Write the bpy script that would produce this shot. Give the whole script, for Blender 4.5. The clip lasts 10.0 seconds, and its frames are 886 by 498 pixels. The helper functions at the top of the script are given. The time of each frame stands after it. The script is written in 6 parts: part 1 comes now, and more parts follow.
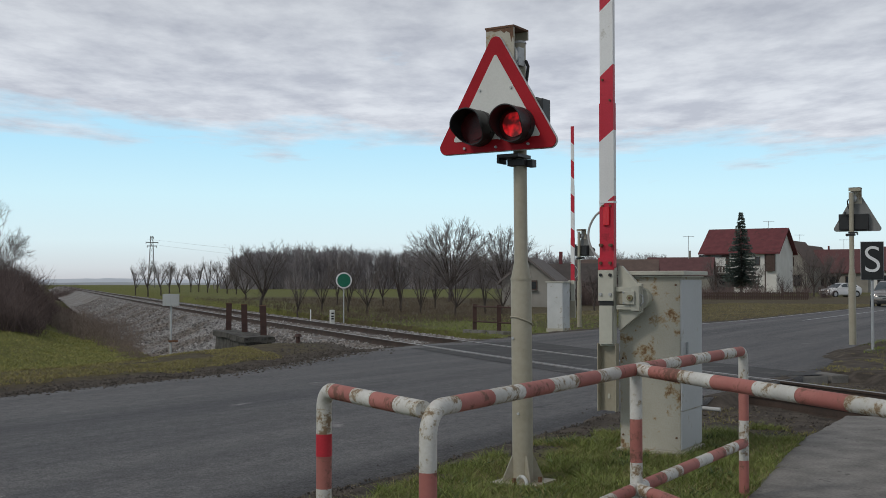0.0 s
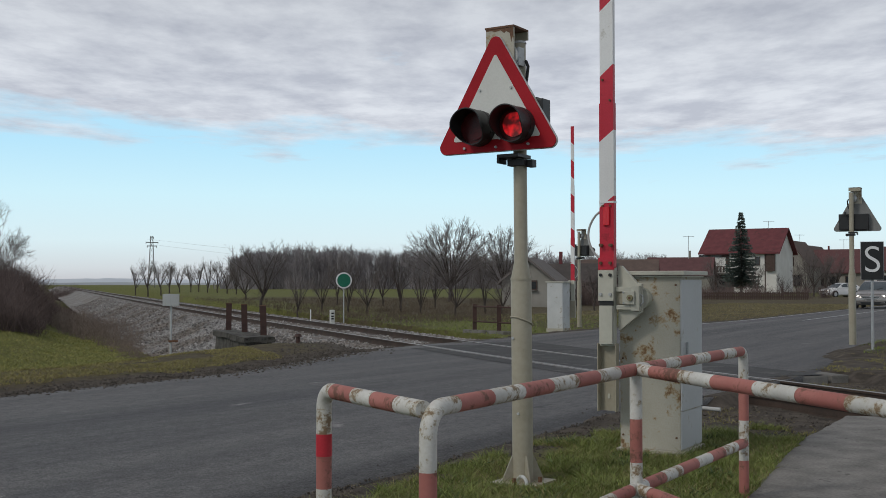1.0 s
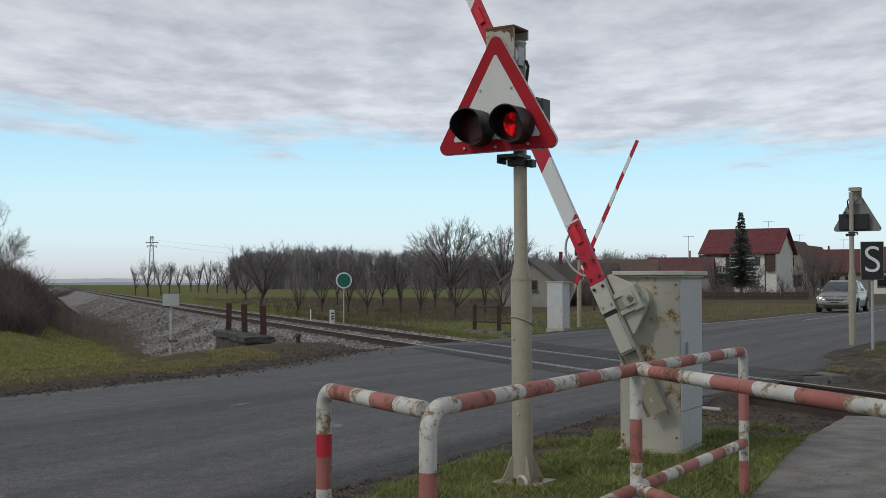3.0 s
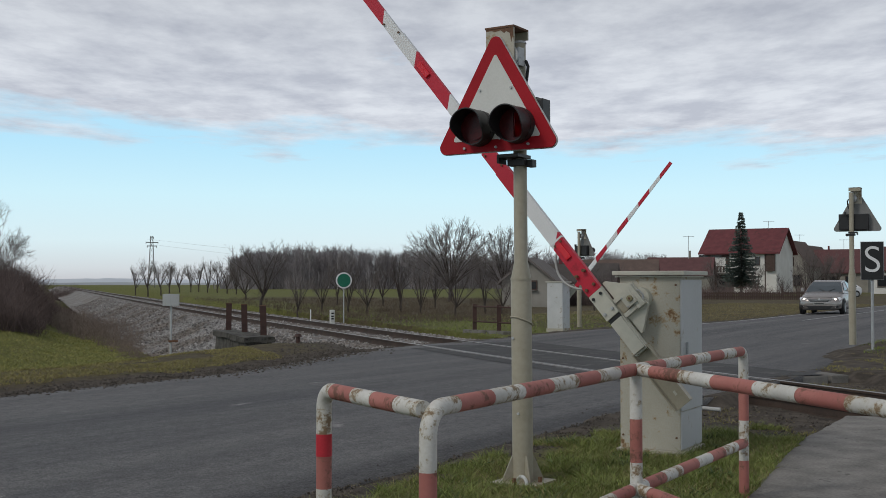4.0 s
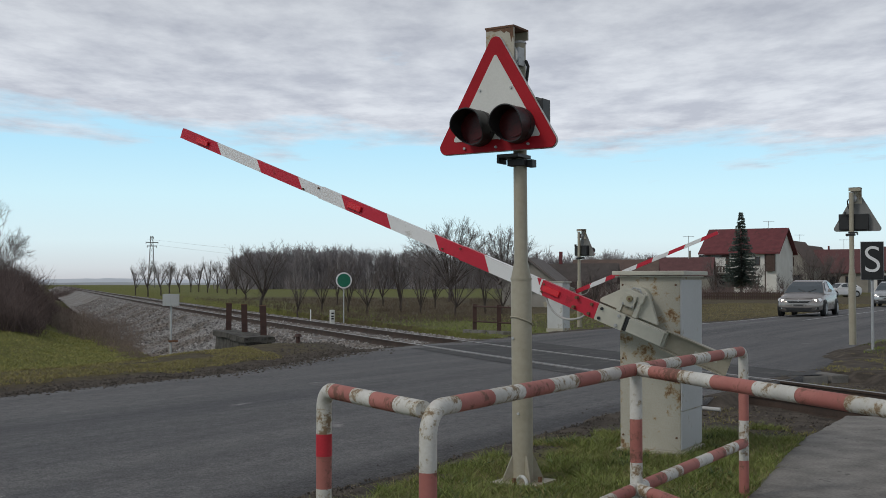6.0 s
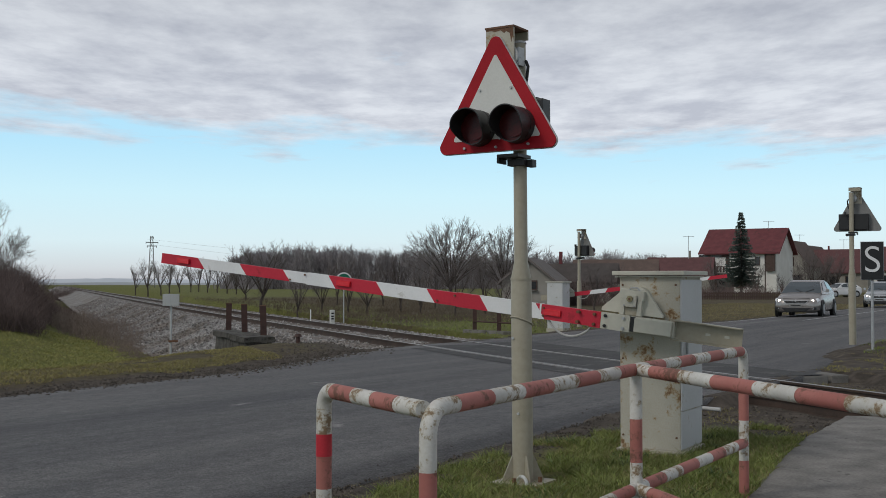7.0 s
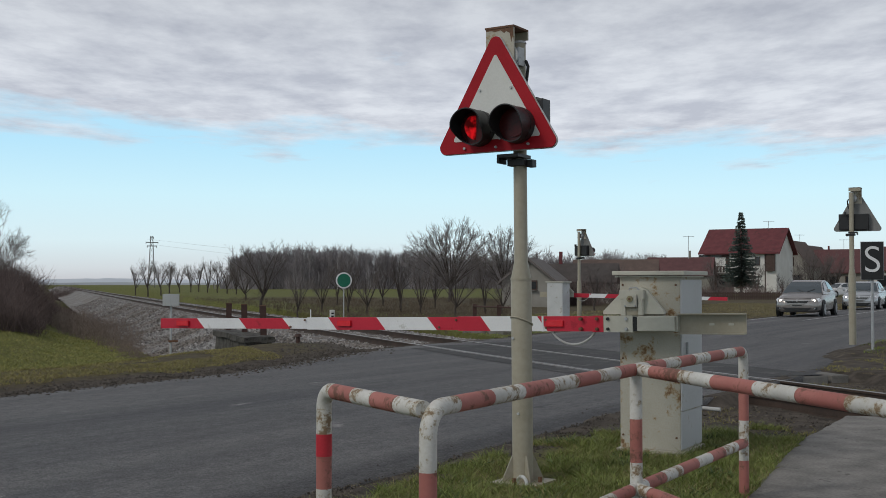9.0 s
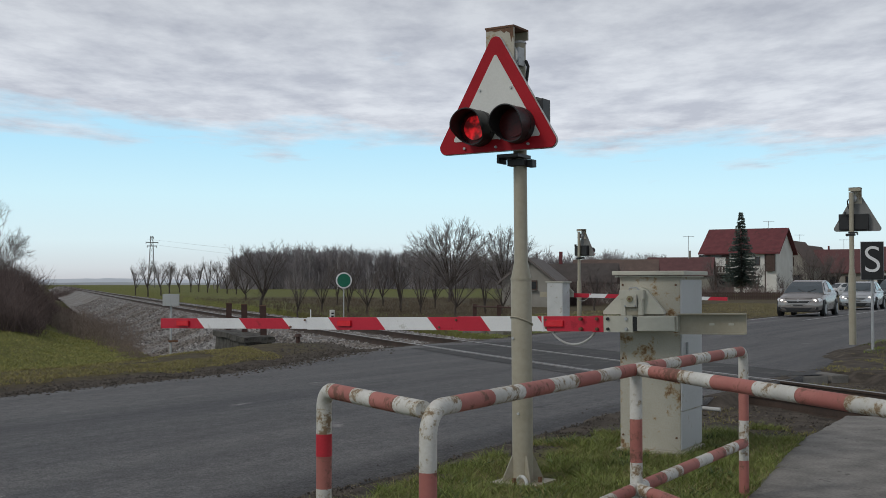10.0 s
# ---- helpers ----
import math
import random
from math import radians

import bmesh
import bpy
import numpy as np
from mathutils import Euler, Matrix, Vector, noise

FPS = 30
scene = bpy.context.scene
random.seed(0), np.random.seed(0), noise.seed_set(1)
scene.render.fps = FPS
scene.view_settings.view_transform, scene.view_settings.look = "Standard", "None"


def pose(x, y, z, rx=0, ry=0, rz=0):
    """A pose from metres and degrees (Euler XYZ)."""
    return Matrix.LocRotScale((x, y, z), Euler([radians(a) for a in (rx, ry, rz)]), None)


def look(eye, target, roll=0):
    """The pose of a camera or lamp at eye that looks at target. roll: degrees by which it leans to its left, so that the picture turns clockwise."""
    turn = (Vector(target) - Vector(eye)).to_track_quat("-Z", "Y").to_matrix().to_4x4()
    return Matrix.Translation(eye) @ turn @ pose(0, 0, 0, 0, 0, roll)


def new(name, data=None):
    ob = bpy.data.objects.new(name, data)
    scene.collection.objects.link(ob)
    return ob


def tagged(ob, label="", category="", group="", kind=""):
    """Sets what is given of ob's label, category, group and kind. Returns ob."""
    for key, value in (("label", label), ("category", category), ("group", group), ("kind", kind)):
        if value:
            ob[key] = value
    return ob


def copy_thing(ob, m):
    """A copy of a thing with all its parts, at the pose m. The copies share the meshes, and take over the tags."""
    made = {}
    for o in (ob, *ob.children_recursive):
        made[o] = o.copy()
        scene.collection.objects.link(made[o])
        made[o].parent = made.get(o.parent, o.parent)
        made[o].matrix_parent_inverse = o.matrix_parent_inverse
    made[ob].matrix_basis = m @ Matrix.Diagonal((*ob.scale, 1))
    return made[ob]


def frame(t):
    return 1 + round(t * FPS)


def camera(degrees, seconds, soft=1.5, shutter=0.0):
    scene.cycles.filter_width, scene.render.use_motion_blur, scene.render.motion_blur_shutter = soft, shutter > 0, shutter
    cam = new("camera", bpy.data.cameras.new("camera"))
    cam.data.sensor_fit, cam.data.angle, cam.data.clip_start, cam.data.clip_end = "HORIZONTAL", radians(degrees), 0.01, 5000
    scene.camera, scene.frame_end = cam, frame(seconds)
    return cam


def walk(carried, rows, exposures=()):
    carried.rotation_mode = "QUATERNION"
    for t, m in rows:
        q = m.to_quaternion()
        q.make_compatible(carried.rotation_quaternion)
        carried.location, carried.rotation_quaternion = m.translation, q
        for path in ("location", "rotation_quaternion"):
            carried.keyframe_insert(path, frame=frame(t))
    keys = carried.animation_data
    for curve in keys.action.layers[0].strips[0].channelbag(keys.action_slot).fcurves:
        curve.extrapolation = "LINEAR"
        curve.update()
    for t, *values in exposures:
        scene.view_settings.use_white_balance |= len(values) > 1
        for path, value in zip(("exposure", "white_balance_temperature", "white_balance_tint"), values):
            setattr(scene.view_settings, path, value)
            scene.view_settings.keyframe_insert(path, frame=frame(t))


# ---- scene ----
cam = camera(42.0, 10.0, soft=0.8)
# The camera stands still on a tripod at the roadside.
VIEW = pose(0, 0, 1.32, 91.654, 0, 0)
walk(cam, [(0.0, VIEW), (10.0, VIEW)])

# ---- plan: road frame (p across, q along) and track frame (s along, o towards the near side) ----
RD = Vector((0.5, 0.8660254))
RN = Vector((0.8660254, -0.5))
ROAD_TURN = -30.0


def road_xy(p, q):
    return (RN.x * p + RD.x * q, RN.y * p + RD.y * q)


def road_pq(x, y):
    return (RN.x * x + RN.y * y, RD.x * x + RD.y * y)


TRACK = {}


def lay_track():
    """Centre line of the track, a very slight curve."""
    x, y = 0.0, 25.1
    for k in range(0, 420):
        a = radians(20.6 - 1.3 * min(1.0, k / 70.0))
        TRACK[k] = (x, y, a)
        x, y = x - math.sin(a), y + math.cos(a)
    x, y = 0.0, 25.1
    for k in range(0, -60, -1):
        a = radians(20.6 + 1.2 * min(1.0, -k / 14.0))
        TRACK[k] = (x, y, a)
        x, y = x + math.sin(a), y - math.cos(a)


lay_track()


def track_xy(s, o):
    k = int(math.floor(s))
    x, y, a = TRACK[k]
    f = s - k
    return (x - math.sin(a) * f - math.cos(a) * o, y + math.cos(a) * f - math.sin(a) * o)


def track_so(x, y):
    """Rough inverse: three straights."""
    if y > 70:
        x0, y0, _ = TRACK[70]
        a = radians(19.3)
        dx, dy = x - x0, y - y0
        return (70 - math.sin(a) * dx + math.cos(a) * dy, -math.cos(a) * dx - math.sin(a) * dy)
    a = radians(20.6 if y < 27 else 20.1)
    dx, dy = x, y - 25.1
    return (-math.sin(a) * dx + math.cos(a) * dy, -math.cos(a) * dx - math.sin(a) * dy)


def smooth(a, b, v):
    t = min(1.0, max(0.0, (v - a) / (b - a)))
    return t * t * (3 - 2 * t)


# ---- world, sun, exposure ----
SUN_FROM = Vector((-0.62, -0.42, 0.66)).normalized()


def build_world():
    world = bpy.data.worlds.new("sky")
    scene.world = world
    world.use_nodes = True
    nt = world.node_tree
    nt.nodes.clear()
    N, L = nt.nodes.new, nt.links.new
    out, bg = N("ShaderNodeOutputWorld"), N("ShaderNodeBackground")
    sky = N("ShaderNodeTexSky")
    sky.sky_type, sky.sun_disc = "NISHITA", False
    sky.sun_elevation = math.asin(SUN_FROM.z)
    sky.sun_rotation = math.atan2(SUN_FROM.x, SUN_FROM.y)
    sky.air_density, sky.dust_density, sky.ozone_density = 1.0, 1.0, 1.0
    gain = N("ShaderNodeVectorMath")
    gain.operation = "SCALE"
    gain.inputs["Scale"].default_value = 0.16
    L(sky.outputs[0], gain.inputs[0])
    co = N("ShaderNodeTexCoord")
    sep = N("ShaderNodeSeparateXYZ")
    L(co.outputs["Generated"], sep.inputs[0])
    # a cloud deck seen in perspective: direction divided by its height
    up = N("ShaderNodeMath")
    up.operation = "MAXIMUM"
    up.inputs[1].default_value = 0.02
    L(sep.outputs["Z"], up.inputs[0])
    flat = N("ShaderNodeVectorMath")
    flat.operation = "DIVIDE"
    comb = N("ShaderNodeCombineXYZ")
    for k in range(3):
        L(up.outputs[0], comb.inputs[k])
    L(co.outputs["Generated"], flat.inputs[0])
    L(comb.outputs[0], flat.inputs[1])
    stretch = N("ShaderNodeMapping")
    stretch.inputs["Scale"].default_value = (1.15, 0.68, 1.0)
    stretch.inputs["Rotation"].default_value = (0, 0, radians(4))
    L(flat.outputs[0], stretch.inputs[0])
    big, fine = N("ShaderNodeTexNoise"), N("ShaderNodeTexNoise")
    big.inputs["Scale"].default_value, big.inputs["Detail"].default_value = 0.9, 9
    big.inputs["Roughness"].default_value = 0.62
    fine.inputs["Scale"].default_value, fine.inputs["Detail"].default_value = 2.6, 10
    fine.inputs["Roughness"].default_value, fine.inputs["Distortion"].default_value = 0.60, 0.0
    L(stretch.outputs[0], big.inputs["Vector"])
    L(stretch.outputs[0], fine.inputs["Vector"])
    # cover grows with height, and reaches lower towards +x
    slope = N("ShaderNodeMath")
    slope.operation = "MULTIPLY_ADD"
    slope.inputs[1].default_value = 0.03
    L(sep.outputs["X"], slope.inputs[0])
    L(sep.outputs["Z"], slope.inputs[2])
    cover = N("ShaderNodeMapRange")
    cover.inputs["From Min"].default_value, cover.inputs["From Max"].default_value = 0.074, 0.150
    cover.inputs["To Min"].default_value, cover.inputs["To Max"].default_value = -0.42, 0.30
    L(slope.outputs[0], cover.inputs["Value"])
    add = N("ShaderNodeMath")
    L(big.outputs["Fac"], add.inputs[0])
    L(cover.outputs[0], add.inputs[1])
    dens = N("ShaderNodeMapRange")
    dens.inputs["From Min"].default_value, dens.inputs["From Max"].default_value = 0.42, 0.66
    L(add.outputs[0], dens.inputs["Value"])
    shade = N("ShaderNodeValToRGB")
    shade.color_ramp.elements[0].position, shade.color_ramp.elements[0].color = 0.34, (0.51, 0.545, 0.625, 1)
    shade.color_ramp.elements[1].position, shade.color_ramp.elements[1].color = 0.66, (0.735, 0.775, 0.84, 1)
    L(fine.outputs["Fac"], shade.inputs[0])
    # clear sky: white haze at the horizon, clear blue above
    clear = N("ShaderNodeValToRGB")
    r = clear.color_ramp
    r.elements[0].position, r.elements[0].color = 0.0, (0.56, 0.57, 0.62, 1)
    r.elements[1].position, r.elements[1].color = 0.45, (0.40, 0.62, 0.88, 1)
    for at, c in ((0.012, (0.66, 0.72, 0.77, 1)), (0.035, (0.70, 0.87, 0.94, 1)), (0.075, (0.62, 0.89, 1.0, 1)), (0.12, (0.47, 0.80, 1.0, 1))):
        e = r.elements.new(at)
        e.color = c
    L(sep.outputs["Z"], clear.inputs[0])
    tint = N("ShaderNodeMix")
    tint.data_type = "RGBA"
    tint.inputs["Factor"].default_value = 0.9
    L(gain.outputs[0], tint.inputs["A"])
    L(clear.outputs[0], tint.inputs["B"])
    mix = N("ShaderNodeMix")
    mix.data_type = "RGBA"
    L(dens.outputs[0], mix.inputs["Factor"])
    L(tint.outputs["Result"], mix.inputs["A"])
    # the deck is thicker and darker overhead
    thick = N("ShaderNodeMapRange")
    thick.inputs["From Min"].default_value, thick.inputs["From Max"].default_value = 0.15, 0.40
    thick.inputs["To Min"].default_value, thick.inputs["To Max"].default_value = 1.0, 0.55
    L(sep.outputs["Z"], thick.inputs["Value"])
    dim = N("ShaderNodeVectorMath")
    dim.operation = "SCALE"
    L(shade.outputs[0], dim.inputs[0])
    L(thick.outputs[0], dim.inputs["Scale"])
    L(dim.outputs[0], mix.inputs["B"])
    L(mix.outputs["Result"], bg.inputs["Color"])
    bg.inputs["Strength"].default_value = 1.0
    L(bg.outputs[0], out.inputs[0])
    lamp = bpy.data.lights.new("sun", "SUN")
    lamp.energy, lamp.angle, lamp.color = 1.15, radians(14), (1.0, 0.95, 0.87)
    sun = new("sun", lamp)
    sun.matrix_world = look(SUN_FROM * 100, (0, 0, 0))


build_world()
scene.view_settings.exposure = 0.0


# ---- materials ----
def mat(name, a, b, scale=6.0, rough=0.6, metal=0.0, bump=0.15, fine=80.0, stain=None, stain_at=0.62, stain_scale=3.0,
        vary=0.0, attr=None, spec=0.4):
    """Two colours broken by noise at two scales, an optional third stain colour, and fine relief."""
    m = bpy.data.materials.new(name)
    m.use_nodes = True
    nt = m.node_tree
    N, L = nt.nodes.new, nt.links.new
    bsdf = nt.nodes["Principled BSDF"]
    co = N("ShaderNodeTexCoord")
    n1, n2 = N("ShaderNodeTexNoise"), N("ShaderNodeTexNoise")
    n1.inputs["Scale"].default_value, n1.inputs["Detail"].default_value = scale, 6
    n2.inputs["Scale"].default_value, n2.inputs["Detail"].default_value = fine, 4
    L(co.outputs["Object"], n1.inputs["Vector"])
    L(co.outputs["Object"], n2.inputs["Vector"])
    half = N("ShaderNodeMath")
    half.operation = "MULTIPLY_ADD"
    half.inputs[1].default_value = 0.4
    L(n2.outputs["Fac"], half.inputs[0])
    s = N("ShaderNodeMath")
    s.operation = "MULTIPLY"
    s.inputs[1].default_value = 0.6
    L(n1.outputs["Fac"], s.inputs[0])
    L(s.outputs[0], half.inputs[2])
    rng = N("ShaderNodeMapRange")
    rng.inputs["From Min"].default_value, rng.inputs["From Max"].default_value = 0.36, 0.64
    L(half.outputs[0], rng.inputs["Value"])
    mix = N("ShaderNodeMix")
    mix.data_type = "RGBA"
    mix.inputs["A"].default_value, mix.inputs["B"].default_value = (*a, 1), (*b, 1)
    L(rng.outputs[0], mix.inputs["Factor"])
    col = mix.outputs["Result"]
    if stain:
        n3 = N("ShaderNodeTexNoise")
        n3.inputs["Scale"].default_value, n3.inputs["Detail"].default_value = stain_scale, 8
        n3.inputs["Roughness"].default_value = 0.7
        L(co.outputs["Object"], n3.inputs["Vector"])
        g = N("ShaderNodeMapRange")
        g.inputs["From Min"].default_value, g.inputs["From Max"].default_value = stain_at, stain_at + 0.06
        L(n3.outputs["Fac"], g.inputs["Value"])
        mx = N("ShaderNodeMix")
        mx.data_type = "RGBA"
        L(g.outputs[0], mx.inputs["Factor"])
        L(col, mx.inputs["A"])
        mx.inputs["B"].default_value = (*stain, 1)
        col = mx.outputs["Result"]
    if vary:
        info = N("ShaderNodeNewGeometry")
        v = N("ShaderNodeMapRange")
        v.inputs["To Min"].default_value, v.inputs["To Max"].default_value = 1 - vary, 1 + vary
        L(info.outputs["Random Per Island"], v.inputs["Value"])
        sc = N("ShaderNodeVectorMath")
        sc.operation = "SCALE"
        L(col, sc.inputs[0])
        L(v.outputs[0], sc.inputs["Scale"])
        col = sc.outputs[0]
    L(col, bsdf.inputs["Base Color"])
    bsdf.inputs["Roughness"].default_value, bsdf.inputs["Metallic"].default_value = rough, metal
    bsdf.inputs["Specular IOR Level"].default_value = spec
    if bump:
        bp = N("ShaderNodeBump")
        bp.inputs["Strength"].default_value, bp.inputs["Distance"].default_value = bump, 0.01
        L(half.outputs[0], bp.inputs["Height"])
        L(bp.outputs[0], bsdf.inputs["Normal"])
    return m


def chipped(name, a, b, under, rust, amount, scale):
    """Old paint worn off in clusters: base shades, bare spots gathered in patches, and rusty rims round them."""
    m = bpy.data.materials.new(name)
    m.use_nodes = True
    nt = m.node_tree
    N, L = nt.nodes.new, nt.links.new
    bsdf = nt.nodes["Principled BSDF"]
    co = N("ShaderNodeTexCoord")

    def noisy(k, detail=6, rough=0.6):
        n = N("ShaderNodeTexNoise")
        n.inputs["Scale"].default_value, n.inputs["Detail"].default_value, n.inputs["Roughness"].default_value = k, detail, rough
        L(co.outputs["Object"], n.inputs["Vector"])
        return n.outputs["Fac"]

    def ramp(v, lo, hi):
        r = N("ShaderNodeMapRange")
        r.inputs["From Min"].default_value, r.inputs["From Max"].default_value = lo, hi
        L(v, r.inputs["Value"])
        return r.outputs[0]

    def blend(f, p, q):
        k = N("ShaderNodeMix")
        k.data_type = "RGBA"
        L(f, k.inputs["Factor"])
        for v, slot in ((p, "A"), (q, "B")):
            if isinstance(v, tuple):
                k.inputs[slot].default_value = (*v, 1)
            else:
                L(v, k.inputs[slot])
        return k.outputs["Result"]

    # patches and the chips inside them, added
    total = N("ShaderNodeMath")
    total.operation = "MULTIPLY_ADD"
    total.inputs[1].default_value = 0.75
    L(noisy(scale * 0.22, 3), total.inputs[0])
    L(noisy(scale, 9, 0.72), total.inputs[2])
    base = blend(ramp(noisy(4.0), 0.35, 0.65), a, b)
    base = blend(ramp(noisy(90, 3), 0.2, 1.6), base, under)
    halo = blend(ramp(total.outputs[0], amount - 0.05, amount + 0.02), base, under)
    L(blend(ramp(total.outputs[0], amount + 0.02, amount + 0.07), halo, rust), bsdf.inputs["Base Color"])
    bsdf.inputs["Roughness"].default_value = 0.68
    bsdf.inputs["Specular IOR Level"].default_value = 0.35
    bp = N("ShaderNodeBump")
    bp.inputs["Strength"].default_value, bp.inputs["Distance"].default_value = 0.35, 0.004
    bp.invert = True
    L(total.outputs[0], bp.inputs["Height"])
    L(bp.outputs[0], bsdf.inputs["Normal"])
    return m


def glow(name, colour, strength):
    m = bpy.data.materials.new(name)
    m.use_nodes = True
    b = m.node_tree.nodes["Principled BSDF"]
    b.inputs["Base Color"].default_value = (*colour, 1)
    b.inputs["Emission Color"].default_value = (*colour, 1)
    b.inputs["Emission Strength"].default_value = strength
    return m


def mottled_lamp():
    """A red signal lens lit from behind: bright and dim facets."""
    m = glow("lit red lens", (0.9, 0.010, 0.016), 1.0)
    nt = m.node_tree
    n = nt.nodes.new("ShaderNodeTexNoise")
    n.inputs["Scale"].default_value = 16
    co = nt.nodes.new("ShaderNodeTexCoord")
    r = nt.nodes.new("ShaderNodeMapRange")
    r.inputs["From Min"].default_value, r.inputs["From Max"].default_value = 0.44, 0.66
    r.inputs["To Min"].default_value, r.inputs["To Max"].default_value = 0.03, 0.62
    nt.links.new(co.outputs["Object"], n.inputs["Vector"])
    nt.links.new(n.outputs["Fac"], r.inputs["Value"])
    b = nt.nodes["Principled BSDF"]
    b.inputs["Base Color"].default_value = (0.12, 0.005, 0.006, 1)
    nt.links.new(r.outputs[0], b.inputs["Emission Strength"])
    return m


def glassy(name, colour, rough=0.05, trans=0.0):
    m = bpy.data.materials.new(name)
    m.use_nodes = True
    b = m.node_tree.nodes["Principled BSDF"]
    b.inputs["Base Color"].default_value = (*colour, 1)
    b.inputs["Roughness"].default_value = rough
    b.inputs["Transmission Weight"].default_value = trans
    return m


def asphalt():
    """Road surface: aggregate grain, lengthwise wheel tracks, pale worn flecks, tar patches."""
    m = bpy.data.materials.new("road asphalt")
    m.use_nodes = True
    nt = m.node_tree
    N, L = nt.nodes.new, nt.links.new
    bsdf = nt.nodes["Principled BSDF"]
    co = N("ShaderNodeTexCoord")
    turn = N("ShaderNodeMapping")
    turn.inputs["Rotation"].default_value = (0, 0, radians(30))
    L(co.outputs["Object"], turn.inputs[0])

    def noisy(scale, stretch, lo, hi, detail=6, rough=0.6):
        mp = N("ShaderNodeMapping")
        mp.inputs["Scale"].default_value = stretch
        L(turn.outputs[0], mp.inputs[0])
        n = N("ShaderNodeTexNoise")
        n.inputs["Scale"].default_value, n.inputs["Detail"].default_value, n.inputs["Roughness"].default_value = scale, detail, rough
        L(mp.outputs[0], n.inputs["Vector"])
        r = N("ShaderNodeMapRange")
        r.inputs["From Min"].default_value, r.inputs["From Max"].default_value = lo, hi
        L(n.outputs["Fac"], r.inputs["Value"])
        return r.outputs[0]

    def blend(f, a, b):
        k = N("ShaderNodeMix")
        k.data_type = "RGBA"
        L(f, k.inputs["Factor"])
        for v, name in ((a, "A"), (b, "B")):
            if isinstance(v, tuple):
                k.inputs[name].default_value = (*v, 1)
            else:
                L(v, k.inputs[name])
        return k.outputs["Result"]

    tracks = blend(noisy(1.5, (1, 0.03, 1), 0.36, 0.64), (0.050, 0.049, 0.053), (0.128, 0.123, 0.121))
    broad = noisy(0.30, (1, 0.4, 1), 0.42, 0.72)
    c = blend(broad, tracks, blend(noisy(3.0, (1, 0.3, 1), 0.3, 0.7), (0.060, 0.058, 0.060), (0.110, 0.105, 0.103)))
    c = blend(noisy(2.2, (1, 0.35, 1), 0.645, 0.71, 8, 0.7), c, (0.235, 0.225, 0.215))
    c = blend(noisy(1.6, (1, 0.25, 1), 0.66, 0.70, 8, 0.7), c, (0.045, 0.044, 0.046))
    mid = noisy(11, (1, 0.6, 1), 0.3, 0.7, 5, 0.75)
    m1 = N("ShaderNodeMapRange")
    m1.inputs["To Min"].default_value, m1.inputs["To Max"].default_value = 0.66, 1.34
    L(mid, m1.inputs["Value"])
    s1 = N("ShaderNodeVectorMath")
    s1.operation = "SCALE"
    L(c, s1.inputs[0])
    L(m1.outputs[0], s1.inputs["Scale"])
    c = s1.outputs[0]
    grain = noisy(55, (1, 1, 1), 0.3, 0.7, 3)
    k = N("ShaderNodeMapRange")
    k.inputs["To Min"].default_value, k.inputs["To Max"].default_value = 0.45, 1.55
    L(grain, k.inputs["Value"])
    sc = N("ShaderNodeVectorMath")
    sc.operation = "SCALE"
    L(c, sc.inputs[0])
    L(k.outputs[0], sc.inputs["Scale"])
    L(sc.outputs[0], bsdf.inputs["Base Color"])
    bsdf.inputs["Roughness"].default_value = 0.72
    bp = N("ShaderNodeBump")
    bp.inputs["Strength"].default_value, bp.inputs["Distance"].default_value = 0.6, 0.012
    L(grain, bp.inputs["Height"])
    L(bp.outputs[0], bsdf.inputs["Normal"])
    return m


